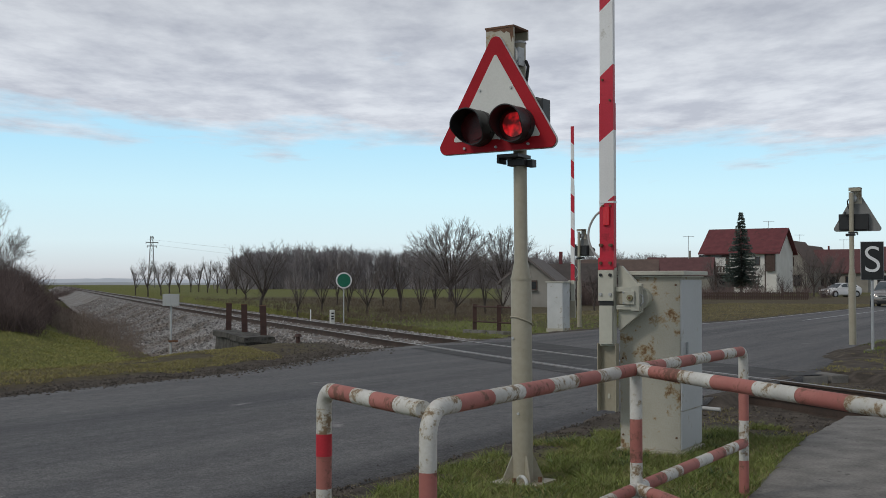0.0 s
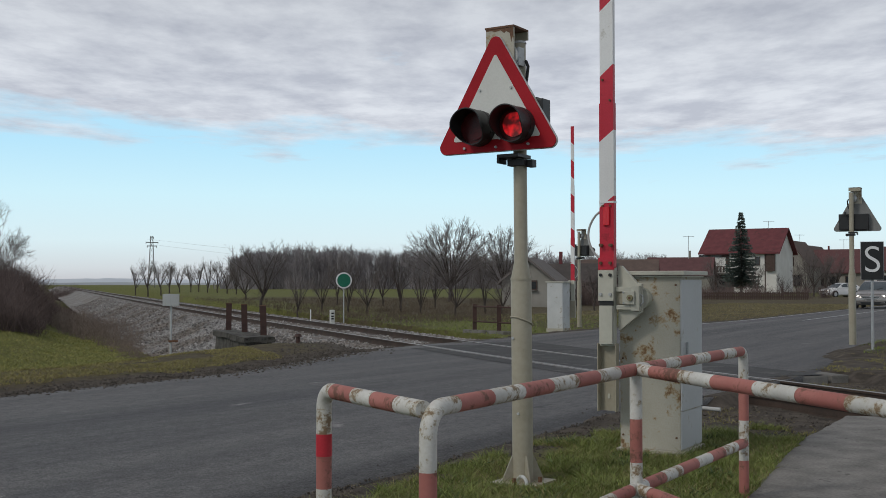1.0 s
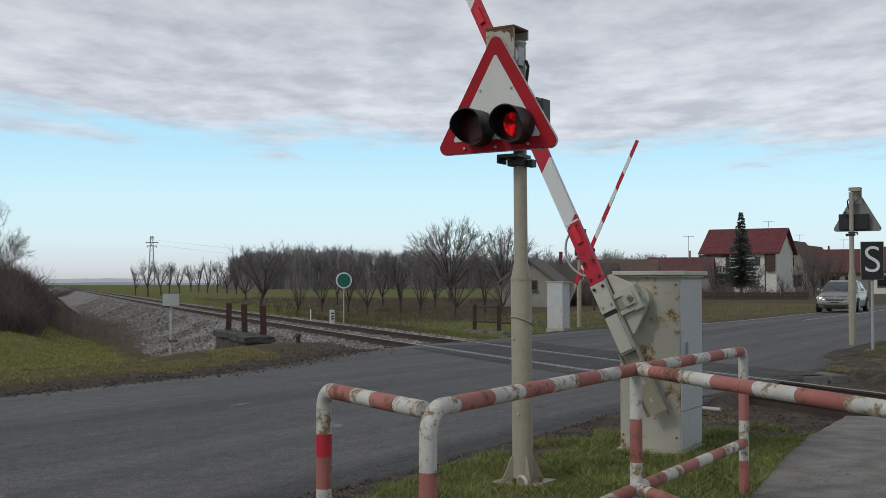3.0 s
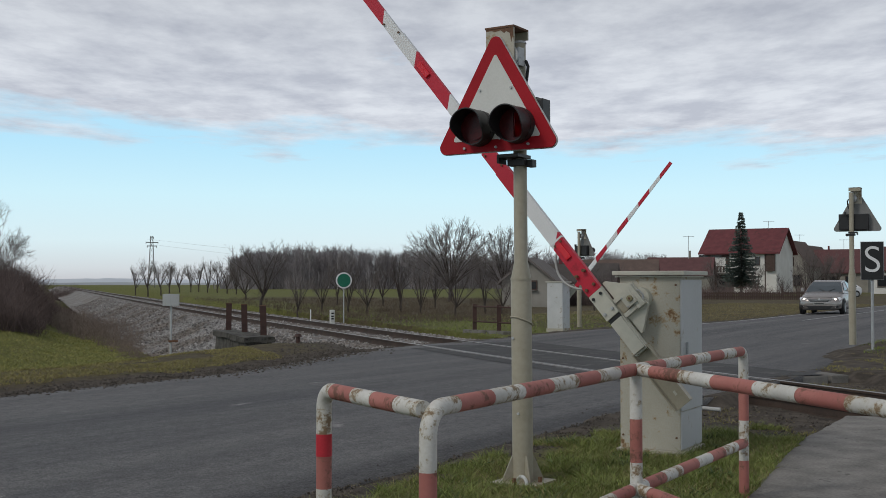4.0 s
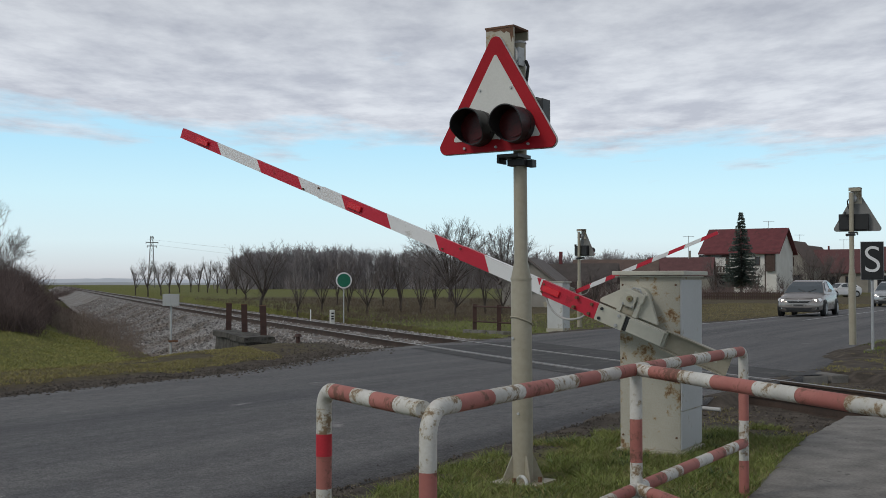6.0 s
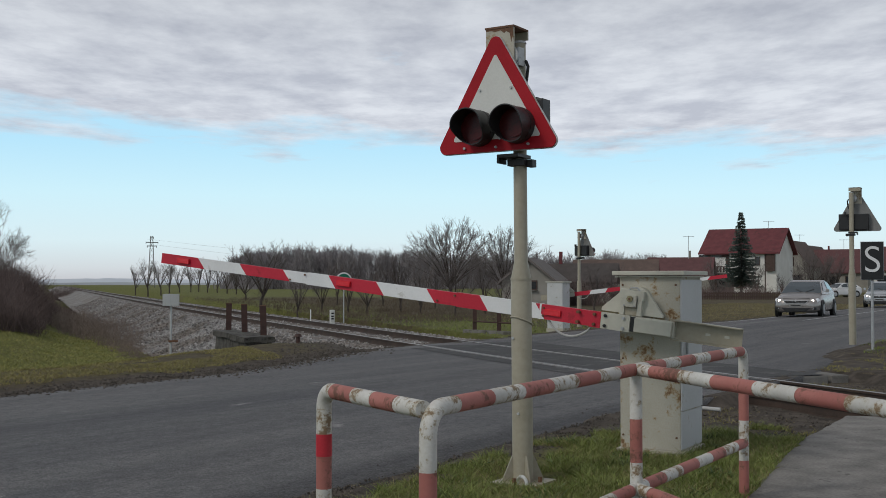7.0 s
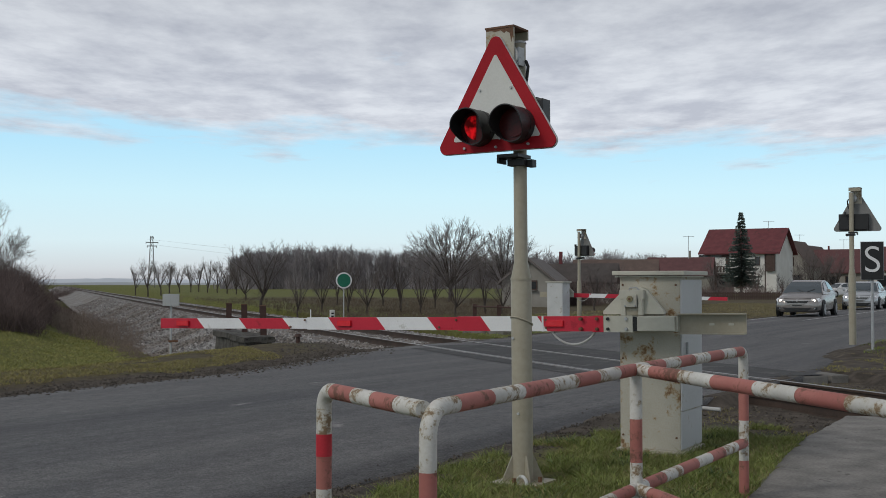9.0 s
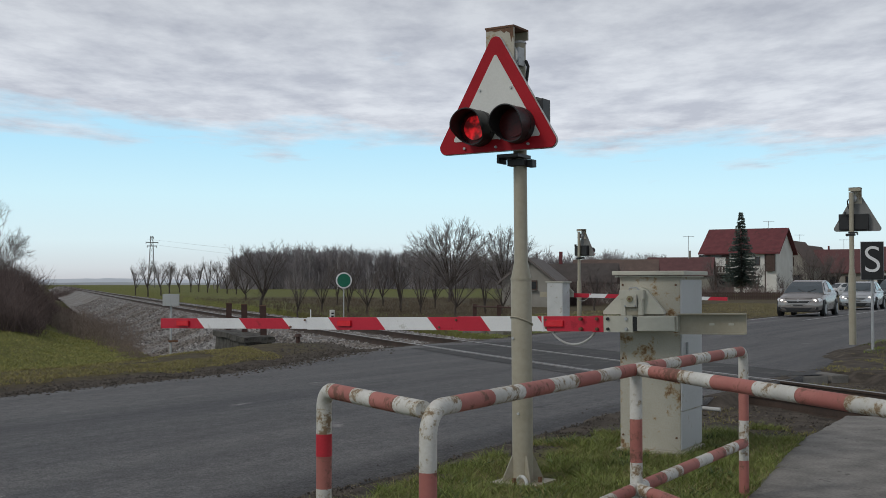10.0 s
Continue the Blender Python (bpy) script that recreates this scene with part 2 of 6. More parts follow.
M = {
    "asphalt": asphalt(),
    "deck": mat("dark new asphalt", (0.024, 0.023, 0.024), (0.054, 0.052, 0.051), 1.8, 0.8, bump=0.5, fine=50, stain=(0.085, 0.081, 0.077), stain_at=0.54, stain_scale=2.4),
    "path": mat("path asphalt", (0.120, 0.113, 0.104), (0.240, 0.227, 0.209), 3.5, 0.9, bump=1.0, fine=45, stain=(0.092, 0.086, 0.078), stain_at=0.60, stain_scale=9),
    "line": mat("worn road paint", (0.42, 0.42, 0.42), (0.6, 0.6, 0.6), 8, 0.7, stain=(0.10, 0.10, 0.10), stain_at=0.5, stain_scale=9),
    "steel": mat("rusty rail steel", (0.038, 0.027, 0.022), (0.075, 0.050, 0.038), 4, 0.75, 0.1, 0.3),
    "shiny": mat("worn rail head", (0.24, 0.225, 0.21), (0.38, 0.36, 0.34), 2, 0.42, 0.8, 0.05),
    "shinydull": mat("worn strip steel", (0.16, 0.155, 0.15), (0.27, 0.26, 0.255), 2, 0.5, 0.6, 0.05),
    "ballast": mat("ballast bed", (0.10, 0.096, 0.092), (0.31, 0.30, 0.29), 6, 0.9, bump=0.9, fine=22, stain=(0.15, 0.132, 0.118), stain_at=0.47, stain_scale=0.35),
    "stone": mat("ballast stones", (0.185, 0.175, 0.17), (0.335, 0.322, 0.31), 20, 0.9, bump=0.3, vary=0.45, stain=(0.20, 0.178, 0.16), stain_at=0.50, stain_scale=0.35),
    "sleeper": mat("old sleeper", (0.09, 0.075, 0.06), (0.16, 0.14, 0.12), 5, 0.9),
    "paving": mat("worn concrete slab", (0.16, 0.152, 0.14), (0.25, 0.238, 0.22), 4, 0.9, bump=0.5, fine=45, stain=(0.11, 0.102, 0.09), stain_at=0.57, stain_scale=2),
    "concrete": mat("weathered concrete", (0.11, 0.105, 0.095), (0.20, 0.19, 0.175), 3, 0.9, bump=0.4, fine=40, stain=(0.08, 0.075, 0.06), stain_at=0.56, stain_scale=2),
    "grey": mat("grey beige paint", (0.42, 0.41, 0.35), (0.50, 0.49, 0.42), 2.0, 0.5, bump=0.04, fine=25, stain=(0.34, 0.30, 0.22), stain_at=0.68, stain_scale=5),
    "mast": mat("beige mast paint", (0.300, 0.272, 0.205), (0.365, 0.335, 0.262), 3.0, 0.45, bump=0.03, fine=30, stain=(0.27, 0.235, 0.165), stain_at=0.60, stain_scale=4),
    "rusty": chipped("grey paint with rust", (0.40, 0.395, 0.345), (0.47, 0.465, 0.41), (0.33, 0.255, 0.155), (0.185, 0.105, 0.052), 0.985, 13),
    "dullgrey": mat("cool grey paint", (0.42, 0.43, 0.43), (0.48, 0.49, 0.50), 3, 0.5, bump=0.03, stain=(0.37, 0.36, 0.33), stain_at=0.6, stain_scale=6),
    "paleshell": mat("weathered pale grey paint", (0.46, 0.47, 0.47), (0.55, 0.56, 0.56), 3, 0.55, bump=0.03, stain=(0.36, 0.35, 0.31), stain_at=0.58, stain_scale=5),
    "galv": mat("galvanised steel", (0.34, 0.35, 0.36), (0.46, 0.47, 0.48), 8, 0.5, 0.4, 0.05),
    "red": mat("red reflective paint", (0.42, 0.010, 0.030), (0.52, 0.018, 0.042), 3, 0.45, bump=0.02, stain=(0.34, 0.012, 0.026), stain_at=0.60, stain_scale=7),
    "brass": mat("dull brass", (0.24, 0.21, 0.12), (0.33, 0.29, 0.18), 12, 0.5, 0.5, 0.1),
    "redlens": mat("red reflector", (0.62, 0.020, 0.032), (0.70, 0.03, 0.045), 30, 0.2, bump=0.2, fine=200),
    "white": mat("white reflective paint", (0.66, 0.665, 0.67), (0.75, 0.755, 0.76), 3, 0.45, bump=0.02, stain=(0.54, 0.535, 0.51), stain_at=0.60, stain_scale=6),
    "pipered": chipped("faded red pipe paint", (0.34, 0.118, 0.102), (0.44, 0.175, 0.150), (0.27, 0.110, 0.088), (0.165, 0.078, 0.055), 0.955, 24),
    "pipewhite": chipped("chipped white pipe paint", (0.50, 0.495, 0.475), (0.66, 0.655, 0.63), (0.37, 0.335, 0.265), (0.215, 0.150, 0.090), 0.925, 30),
    "tape": mat("red tape", (0.42, 0.02, 0.035), (0.50, 0.03, 0.045), 5, 0.4),
    "black": mat("black plastic", (0.012, 0.012, 0.013), (0.022, 0.022, 0.023), 8, 0.45, bump=0.03),
    "darklens": mat("dark red lens", (0.045, 0.003, 0.004), (0.07, 0.005, 0.006), 40, 0.32, bump=0.1, spec=0.25),
    "signwhite": mat("sign sheet", (0.56, 0.56, 0.53), (0.64, 0.64, 0.61), 2, 0.45, bump=0.02),
    "signred": mat("sign border", (0.31, 0.006, 0.014), (0.38, 0.010, 0.020), 3, 0.55, bump=0.02, spec=0.2),
    "rust": mat("rust", (0.10, 0.055, 0.035), (0.19, 0.10, 0.06), 6, 0.85),
    "brown": mat("red brown painted steel", (0.042, 0.022, 0.018), (0.075, 0.038, 0.031), 6, 0.7),
    "green": mat("green sign sheet", (0.006, 0.13, 0.075), (0.01, 0.16, 0.095), 4, 0.45, bump=0.0),
    "rubber": mat("rubber", (0.015, 0.015, 0.016), (0.03, 0.03, 0.03), 8, 0.8),
    "cable": mat("grey cable", (0.36, 0.36, 0.35), (0.45, 0.45, 0.44), 8, 0.6),
    "bark": mat("bark", (0.046, 0.037, 0.032), (0.085, 0.070, 0.060), 8, 0.95, bump=0.5),
    "twig": mat("twigs", (0.098, 0.082, 0.077), (0.155, 0.134, 0.127), 2, 0.95, bump=0),
    "twiglight": mat("pale twigs", (0.150, 0.132, 0.126), (0.225, 0.204, 0.196), 2, 0.95, bump=0),
    # grey bark, its colour lightened towards lavender to hold the distance haze
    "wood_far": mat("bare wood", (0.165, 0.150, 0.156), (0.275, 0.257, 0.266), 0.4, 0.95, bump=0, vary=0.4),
    "shrub": mat("shrub stems", (0.088, 0.064, 0.060), (0.150, 0.112, 0.104), 1, 0.95, bump=0, vary=0.35),
    "weed": mat("dead weeds", (0.082, 0.064, 0.046), (0.150, 0.118, 0.080), 0.6, 0.95, bump=0, vary=0.4),
    "brush": mat("dry brush stems", (0.155, 0.122, 0.102), (0.245, 0.198, 0.165), 0.8, 0.95, bump=0, vary=0.4),
    "blade": mat("grass blades", (0.118, 0.158, 0.032), (0.210, 0.236, 0.068), 2, 0.7, bump=0, vary=0.45),
    "leaf": mat("broad weed leaves", (0.050, 0.090, 0.024), (0.095, 0.140, 0.040), 3, 0.6, bump=0, vary=0.4),
    "dryblade": mat("dry grass", (0.21, 0.165, 0.075), (0.30, 0.245, 0.12), 1.2, 0.9, bump=0, vary=0.35),
    "roadblade": mat("faded roadside grass", (0.170, 0.150, 0.072), (0.270, 0.232, 0.118), 0.5, 0.9, bump=0, vary=0.4),
    "needle": mat("needles", (0.050, 0.068, 0.060), (0.088, 0.110, 0.096), 3, 0.85, bump=0, vary=0.35),
    "clod": mat("soil clods", (0.058, 0.049, 0.041), (0.115, 0.100, 0.086), 20, 0.95, bump=0.2, vary=0.4),
    "vergeblade": mat("verge grass", (0.200, 0.188, 0.050), (0.295, 0.260, 0.096), 1.5, 0.85, bump=0, vary=0.35),
    "bankblade": mat("bank grass", (0.245, 0.250, 0.064), (0.37, 0.335, 0.12), 0.8, 0.85, bump=0, vary=0.35),
    "plaster": mat("white plaster", (0.58, 0.565, 0.535), (0.70, 0.69, 0.66), 0.8, 0.9, bump=0.2),
    "oldconcrete": mat("dark old concrete", (0.042, 0.040, 0.035), (0.098, 0.092, 0.082), 4, 0.95, bump=0.9, fine=25, stain=(0.030, 0.027, 0.022), stain_at=0.52, stain_scale=3),
    "signback": mat("weathered sign back", (0.17, 0.17, 0.165), (0.25, 0.25, 0.245), 4, 0.6, 0.3, 0.05),
    "plaster2": mat("grey plaster", (0.21, 0.198, 0.175), (0.30, 0.285, 0.255), 0.8, 0.9, bump=0.2),
    "rooftile": mat("red roof", (0.105, 0.026, 0.030), (0.150, 0.040, 0.044), 1.5, 0.8, bump=0.3, stain=(0.085, 0.030, 0.030), stain_at=0.56, stain_scale=1.2),
    "rooffaded": mat("faded red roof", (0.088, 0.038, 0.040), (0.130, 0.058, 0.058), 1.5, 0.85, bump=0.3),
    "roofbrown": mat("brown roof", (0.085, 0.06, 0.05), (0.13, 0.09, 0.075), 1.5, 0.85, bump=0.3),
    "roofgrey": mat("old grey roof", (0.115, 0.10, 0.09), (0.17, 0.15, 0.14), 1.2, 0.9, bump=0.3),
    "timber": mat("dark timber", (0.055, 0.035, 0.028), (0.09, 0.06, 0.05), 4, 0.8),
    "roofdark": mat("old dark roof", (0.045, 0.038, 0.035), (0.085, 0.072, 0.066), 1.2, 0.9, bump=0.3),
    "window": glassy("dark window", (0.02, 0.022, 0.025), 0.08),
    "carglass": mat("tinted car glass", (0.040, 0.052, 0.060), (0.055, 0.070, 0.080), 1, 0.04, bump=0, spec=0.8),
    "carpaint": mat("silver beige car paint", (0.30, 0.278, 0.265), (0.345, 0.32, 0.305), 1, 0.26, 0.6, 0.0),
    "carsilver": mat("silver car paint", (0.45, 0.46, 0.47), (0.50, 0.51, 0.52), 1, 0.25, 0.6, 0.0),
    "cardark": mat("dark car paint", (0.045, 0.047, 0.052), (0.06, 0.062, 0.068), 1, 0.25, 0.4, 0.0),
    "carwhite": mat("white car paint", (0.66, 0.66, 0.66), (0.72, 0.72, 0.72), 1, 0.25, 0.0, 0.0),
    "headlight": glow("lit headlight", (1.0, 0.93, 0.82), 3.0),
    "lamp_on": mottled_lamp(),
    "clearlens": glassy("clear lens", (0.75, 0.77, 0.8), 0.1),
    # distance haze is mixed into these two far colours as pale blue-grey
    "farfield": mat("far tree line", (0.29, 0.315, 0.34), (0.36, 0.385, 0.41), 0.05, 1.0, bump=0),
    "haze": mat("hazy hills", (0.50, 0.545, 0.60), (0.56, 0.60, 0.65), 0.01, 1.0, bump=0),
}


# ---- mesh tools ----
def obj(name, bm, material, parent=None, label="", local=None, smooth_it=False, bevel=0.0):
    if bevel:
        bmesh.ops.bevel(bm, geom=bm.edges[:], offset=bevel, segments=2, profile=0.7, affect="EDGES", clamp_overlap=True)
    me = bpy.data.meshes.new(name)
    bmesh.ops.recalc_face_normals(bm, faces=bm.faces[:])
    if smooth_it:
        for f in bm.faces:
            f.smooth = True
        for e in bm.edges:
            if len(e.link_faces) == 2 and e.calc_face_angle() > 0.7:
                e.smooth = False
    bm.to_mesh(me)
    bm.free()
    for k in (material if isinstance(material, (list, tuple)) else [material]):
        me.materials.append(M[k])
    ob = new(name, me)
    if parent:
        ob.parent = parent
    if local:
        ob.matrix_basis = local
    if label:
        ob["label"] = label
    return ob


def part(name, bm, material, parent, label="", **kw):
    return obj(name, bm, material, parent, label, **kw)


def thing(name, m, label, category, group="", kind=""):
    ob = new(name)
    ob.empty_display_size = 0.1
    ob.matrix_basis = m
    return tagged(ob, label, category, group, kind)


def box(x0, x1, y0, y1, z0, z1, bm=None):
    bm = bm or bmesh.new()
    v = [bm.verts.new((x, y, z)) for z in (z0, z1) for x, y in ((x0, y0), (x1, y0), (x1, y1), (x0, y1))]
    for q in ((0, 3, 2, 1), (4, 5, 6, 7), (0, 1, 5, 4), (1, 2, 6, 5), (2, 3, 7, 6), (3, 0, 4, 7)):
        bm.faces.new([v[k] for k in q])
    return bm


def tube(points, radii, sides=10, bm=None, caps=True, mats=None):
    """A swept tube along points; radii one number or one a point; mats: material index of each span."""
    bm = bm or bmesh.new()
    pts = [Vector(p) for p in points]
    if not isinstance(radii, (list, tuple)):
        radii = [radii] * len(pts)
    rings, side = [], None
    for k, p in enumerate(pts):
        d = (pts[min(k + 1, len(pts) - 1)] - pts[max(k - 1, 0)]).normalized()
        if side is None:
            side = d.orthogonal().normalized()
        else:
            side = (side - d * side.dot(d)).normalized()
        other = d.cross(side)
        rings.append([bm.verts.new(p + (side * math.cos(a) + other * math.sin(a)) * radii[k])
                      for a in (2 * math.pi * j / sides for j in range(sides))])
    for k in range(len(rings) - 1):
        for j in range(sides):
            f = bm.faces.new((rings[k][j], rings[k][(j + 1) % sides], rings[k + 1][(j + 1) % sides], rings[k + 1][j]))
            if mats:
                f.material_index = mats[k]
    if caps:
        ends = (bm.faces.new(rings[0][::-1]), bm.faces.new(rings[-1]))
        if mats:
            ends[0].material_index, ends[1].material_index = mats[0], mats[-1]
    return bm


def prism(outline, y0, y1, bm=None):
    """An outline of (x, z) pushed from y0 to y1."""
    bm = bm or bmesh.new()
    a = [bm.verts.new((x, y0, z)) for x, z in outline]
    b = [bm.verts.new((x, y1, z)) for x, z in outline]
    bm.faces.new(a)
    bm.faces.new(b[::-1])
    for k in range(len(a)):
        j = (k + 1) % len(a)
        bm.faces.new((a[k], b[k], b[j], a[j]))
    return bm


def raw(name, verts, faces, material, smooth_it=False):
    me = bpy.data.meshes.new(name)
    me.from_pydata(verts, [], faces)
    for k in (material if isinstance(material, (list, tuple)) else [material]):
        me.materials.append(M[k])
    if smooth_it:
        me.shade_smooth()
    return me


# ---- large structure: ground, road, track bed ----
def road_edges(q):
    """Near and far edge of the asphalt at q."""
    far = -11.12 - 1.45 * smooth(12, 20, q) * (1 - smooth(28, 40, q))
    near = -4.3 + 0.5 * smooth(11, 14, q) * (1 - smooth(18, 23, q))
    return near, far


def path_edge(q):
    """Roadward edge of the footpath at q."""
    return -1.90 - 0.32 * smooth(6.2, 10.0, q)


def bed_height(o):
    sec = ((-3.3, -0.34), (-2.5, -0.22), (-1.75, -0.13), (-0.9, -0.12), (0.9, -0.12), (1.75, -0.13), (3.0, -0.75), (4.6, -1.15))
    for (a, za), (b, zb) in zip(sec, sec[1:]):
        if a <= o <= b:
            return za + (zb - za) * (o - a) / (b - a)
    return -1.1


def ground_z(x, y):
    p, q = road_pq(x, y)
    near, far = road_edges(q)
    z = 0.0
    s, o = track_so(x, y)
    # ditch between the road and the embankment, beyond the far edge
    if p < far:
        d = far - p
        ditch = smooth(2.4, 6.5, d) * smooth(1.8, 3.6, o)
        z -= 1.15 * ditch
        z += 0.05 * smooth(0.2, 1.0, d)
        # the field beyond the track
        if o < -2.5:
            z -= 0.20
        # scrub bank beyond the ditch
        z += 1.15 * smooth(5.6, 10.5, o) * smooth(30, 44, y)
        # under the ballast
        margin = 0.03 * max(0.0, y - 34)
        if 0.2 < s < 390 and -3.4 - margin < o < 4.5 + margin:
            low = bed_height(o)
            if o > 1.75:
                low = -0.2 + (low + 0.2) * smooth(0.4, 5.4, s)
            z = min(z, low - 0.16 - 0.4 * margin)
    else:
        d = p - near
        if d > 0:
            z += 0.03 * smooth(0.0, 0.8, d)
    z += 0.03 * noise.noise(Vector((x * 0.6, y * 0.6, 0.3))) + 0.012 * noise.noise(Vector((x * 3, y * 3, 1.3)))
    if far + 0.28 < p < near - 0.28:
        z = -0.06
    elif far - 0.30 < p < near + 0.30 and not (abs(o) < 2.6):
        # soil creeping over the asphalt's edge
        e = min(abs(p - far), abs(p - near))
        inside = far < p < near
        z = (-0.02 if inside else 0.012) + 0.035 * noise.noise(Vector((x * 1.7, y * 1.7, 4))) + 0.02 * noise.noise(Vector((x * 5, y * 5, 4))) - (0.05 * e if inside else 0)
    if p > near - 0.4:
        # soil heap by the far mast
        z += 0.17 * math.exp(-((p + 3.5) ** 2 / 0.9 + (q - 23.2) ** 2 / 5.0)) * (1 + 0.5 * noise.noise(Vector((x * 1.9, y * 1.9, 3))))
    if (x - 0.524) ** 2 + (y - 7.6) ** 2 < 0.14:
        z = min(z, 0.004)
    if -2.6 < o < 2.4:
        z = min(z, -0.40) if not (far - 0.3 < p < near + 0.3) else z
        if p > near:
            z = -0.115 + 0.03 * noise.noise(Vector((x * 2.5, y * 2.5, 7))) + 0.015 * noise.noise(Vector((x * 7, y * 7, 7)))
    if p > path_edge(q) + 0.03 and q < 12.6 and p < 2.0:
        z = min(z, -0.03)
    return z


def axis(near_from, near_to, step, far_from, far_to, grow=1.16):
    vals = list(np.arange(near_from, near_to, step))
    d, v = step, near_to
    while v < far_to:
        vals.append(v)
        d = min(d * grow, 90)
        v += d
    vals.append(far_to)
    d, v = step, near_from
    while v > far_from:
        d = min(d * grow, 90)
        v -= d
        vals.insert(0, v)
    return vals


def build_ground():
    xs = axis(-20.0, 10.0, 0.20, -1500, 1500, 1.13)
    ys = axis(4.0, 58.0, 0.26, -300, 3500, 1.10)
    verts, faces, tint = [], [], []
    for y in ys:
        for x in xs:
            verts.append((x, y, ground_z(x, y)))
            p, q = road_pq(x, y)
            s, o = track_so(x, y)
            near, far = road_edges(q)
            # how green, how dry, how bare
            n = noise.noise(Vector((x * 0.35, y * 0.35, 5))) + 0.5 * noise.noise(Vector((x * 1.3, y * 1.3, 9)))
            dirt, dry = 0.0, 0.35 + 0.5 * n
            if p < far:
                d = far - p
                dirt = 1 - smooth(0.3, 0.95, d + 0.35 * n)
                dirt = max(dirt, (1 - smooth(2.2, 4.2, abs(o))) * 0.9)
                dry += 0.5 * (1 - smooth(1.0, 5.0, d))
                if o < -3:
                    dry = 0.15 + 0.5 * n + 0.7 * smooth(30, 45, q) * (1 - smooth(-24, -38, p)) + 0.95 * smooth(-7, -13, o) * (1 - smooth(88, 125, y)) - 0.25 * smooth(100, 150, y) + 0.3 * noise.noise(Vector((x * 0.03, y * 0.03, 2)))
                if o > 4 and d > 5:
                    dry += 0.25 * smooth(8, 13, o) - 0.2
            else:
                d = p - near
                dirt = 1 - smooth(0.35, 1.0, d + 0.4 * n)
                dirt = max(dirt, smooth(9.0, 9.9, q + 0.8 * n - 0.25 * (p + 3)) * (1 - smooth(22.6, 23.8, q + n)))
                dry = 0.25 + 0.4 * n
            tint.append((dirt, min(1, max(0, dry)), 0, 1))
    w = len(xs)
    for j in range(len(ys) - 1):
        for i in range(w - 1):
            a = j * w + i
            faces.append((a, a + 1, a + 1 + w, a + w))
    me = bpy.data.meshes.new("ground")
    me.from_pydata(verts, [], faces)
    layer = me.color_attributes.new("cover", "FLOAT_COLOR", "POINT")
    layer.data.foreach_set("color", np.array(tint, dtype=np.float32).ravel())
    me.shade_smooth()
    m = bpy.data.materials.new("turf and soil")
    m.use_nodes = True
    nt = m.node_tree
    N, L = nt.nodes.new, nt.links.new
    bsdf = nt.nodes["Principled BSDF"]
    at = N("ShaderNodeAttribute")
    at.attribute_name = "cover"
    sep = N("ShaderNodeSeparateColor")
    L(at.outputs["Color"], sep.inputs[0])
    co = N("ShaderNodeTexCoord")

    def noisy(scale, lo, hi, detail=8):
        n = N("ShaderNodeTexNoise")
        n.inputs["Scale"].default_value, n.inputs["Detail"].default_value = scale, detail
        n.inputs["Roughness"].default_value = 0.65
        L(co.outputs["Object"], n.inputs["Vector"])
        r = N("ShaderNodeMapRange")
        r.inputs["From Min"].default_value, r.inputs["From Max"].default_value = lo, hi
        L(n.outputs["Fac"], r.inputs["Value"])
        return r.outputs[0]

    def blend(f, a, b):
        k = N("ShaderNodeMix")
        k.data_type = "RGBA"
        L(f, k.inputs["Factor"])
        for v, name in ((a, "A"), (b, "B")):
            if isinstance(v, tuple):
                k.inputs[name].default_value = (*v, 1)
            else:
                L(v, k.inputs[name])
        return k.outputs["Result"]

    green = blend(noisy(7, 0.35, 0.65), (0.095, 0.106, 0.030), (0.165, 0.168, 0.062))
    dry = blend(noisy(5, 0.35, 0.65), (0.072, 0.060, 0.040), (0.125, 0.104, 0.064))
    soil = blend(noisy(4, 0.35, 0.65), (0.055, 0.047, 0.040), (0.125, 0.106, 0.088))

    def edge(src, amount):
        n = noisy(9, 0.2, 0.8)
        a = N("ShaderNodeMath")
        a.operation = "MULTIPLY_ADD"
        a.inputs[1].default_value = amount
        L(n, a.inputs[0])
        L(src, a.inputs[2])
        r = N("ShaderNodeMapRange")
        r.inputs["From Min"].default_value, r.inputs["From Max"].default_value = 0.5 * amount + 0.25, 0.5 * amount + 0.75
        L(a.outputs[0], r.inputs["Value"])
        return r.outputs[0]

    turf = blend(edge(sep.outputs[1], 0.7), green, dry)
    L(blend(edge(sep.outputs[0], 0.6), turf, soil), bsdf.inputs["Base Color"])
    bsdf.inputs["Roughness"].default_value = 0.95
    bsdf.inputs["Specular IOR Level"].default_value = 0.15
    bp = N("ShaderNodeBump")
    bp.inputs["Strength"].default_value, bp.inputs["Distance"].default_value = 0.8, 0.05
    L(noisy(14, 0.2, 0.8), bp.inputs["Height"])
    L(bp.outputs[0], bsdf.inputs["Normal"])
    me.materials.append(m)
    tagged(new("ground", me), "winter turf, dry grass and bare soil beside the road", "ground", kind="structure")


build_ground()


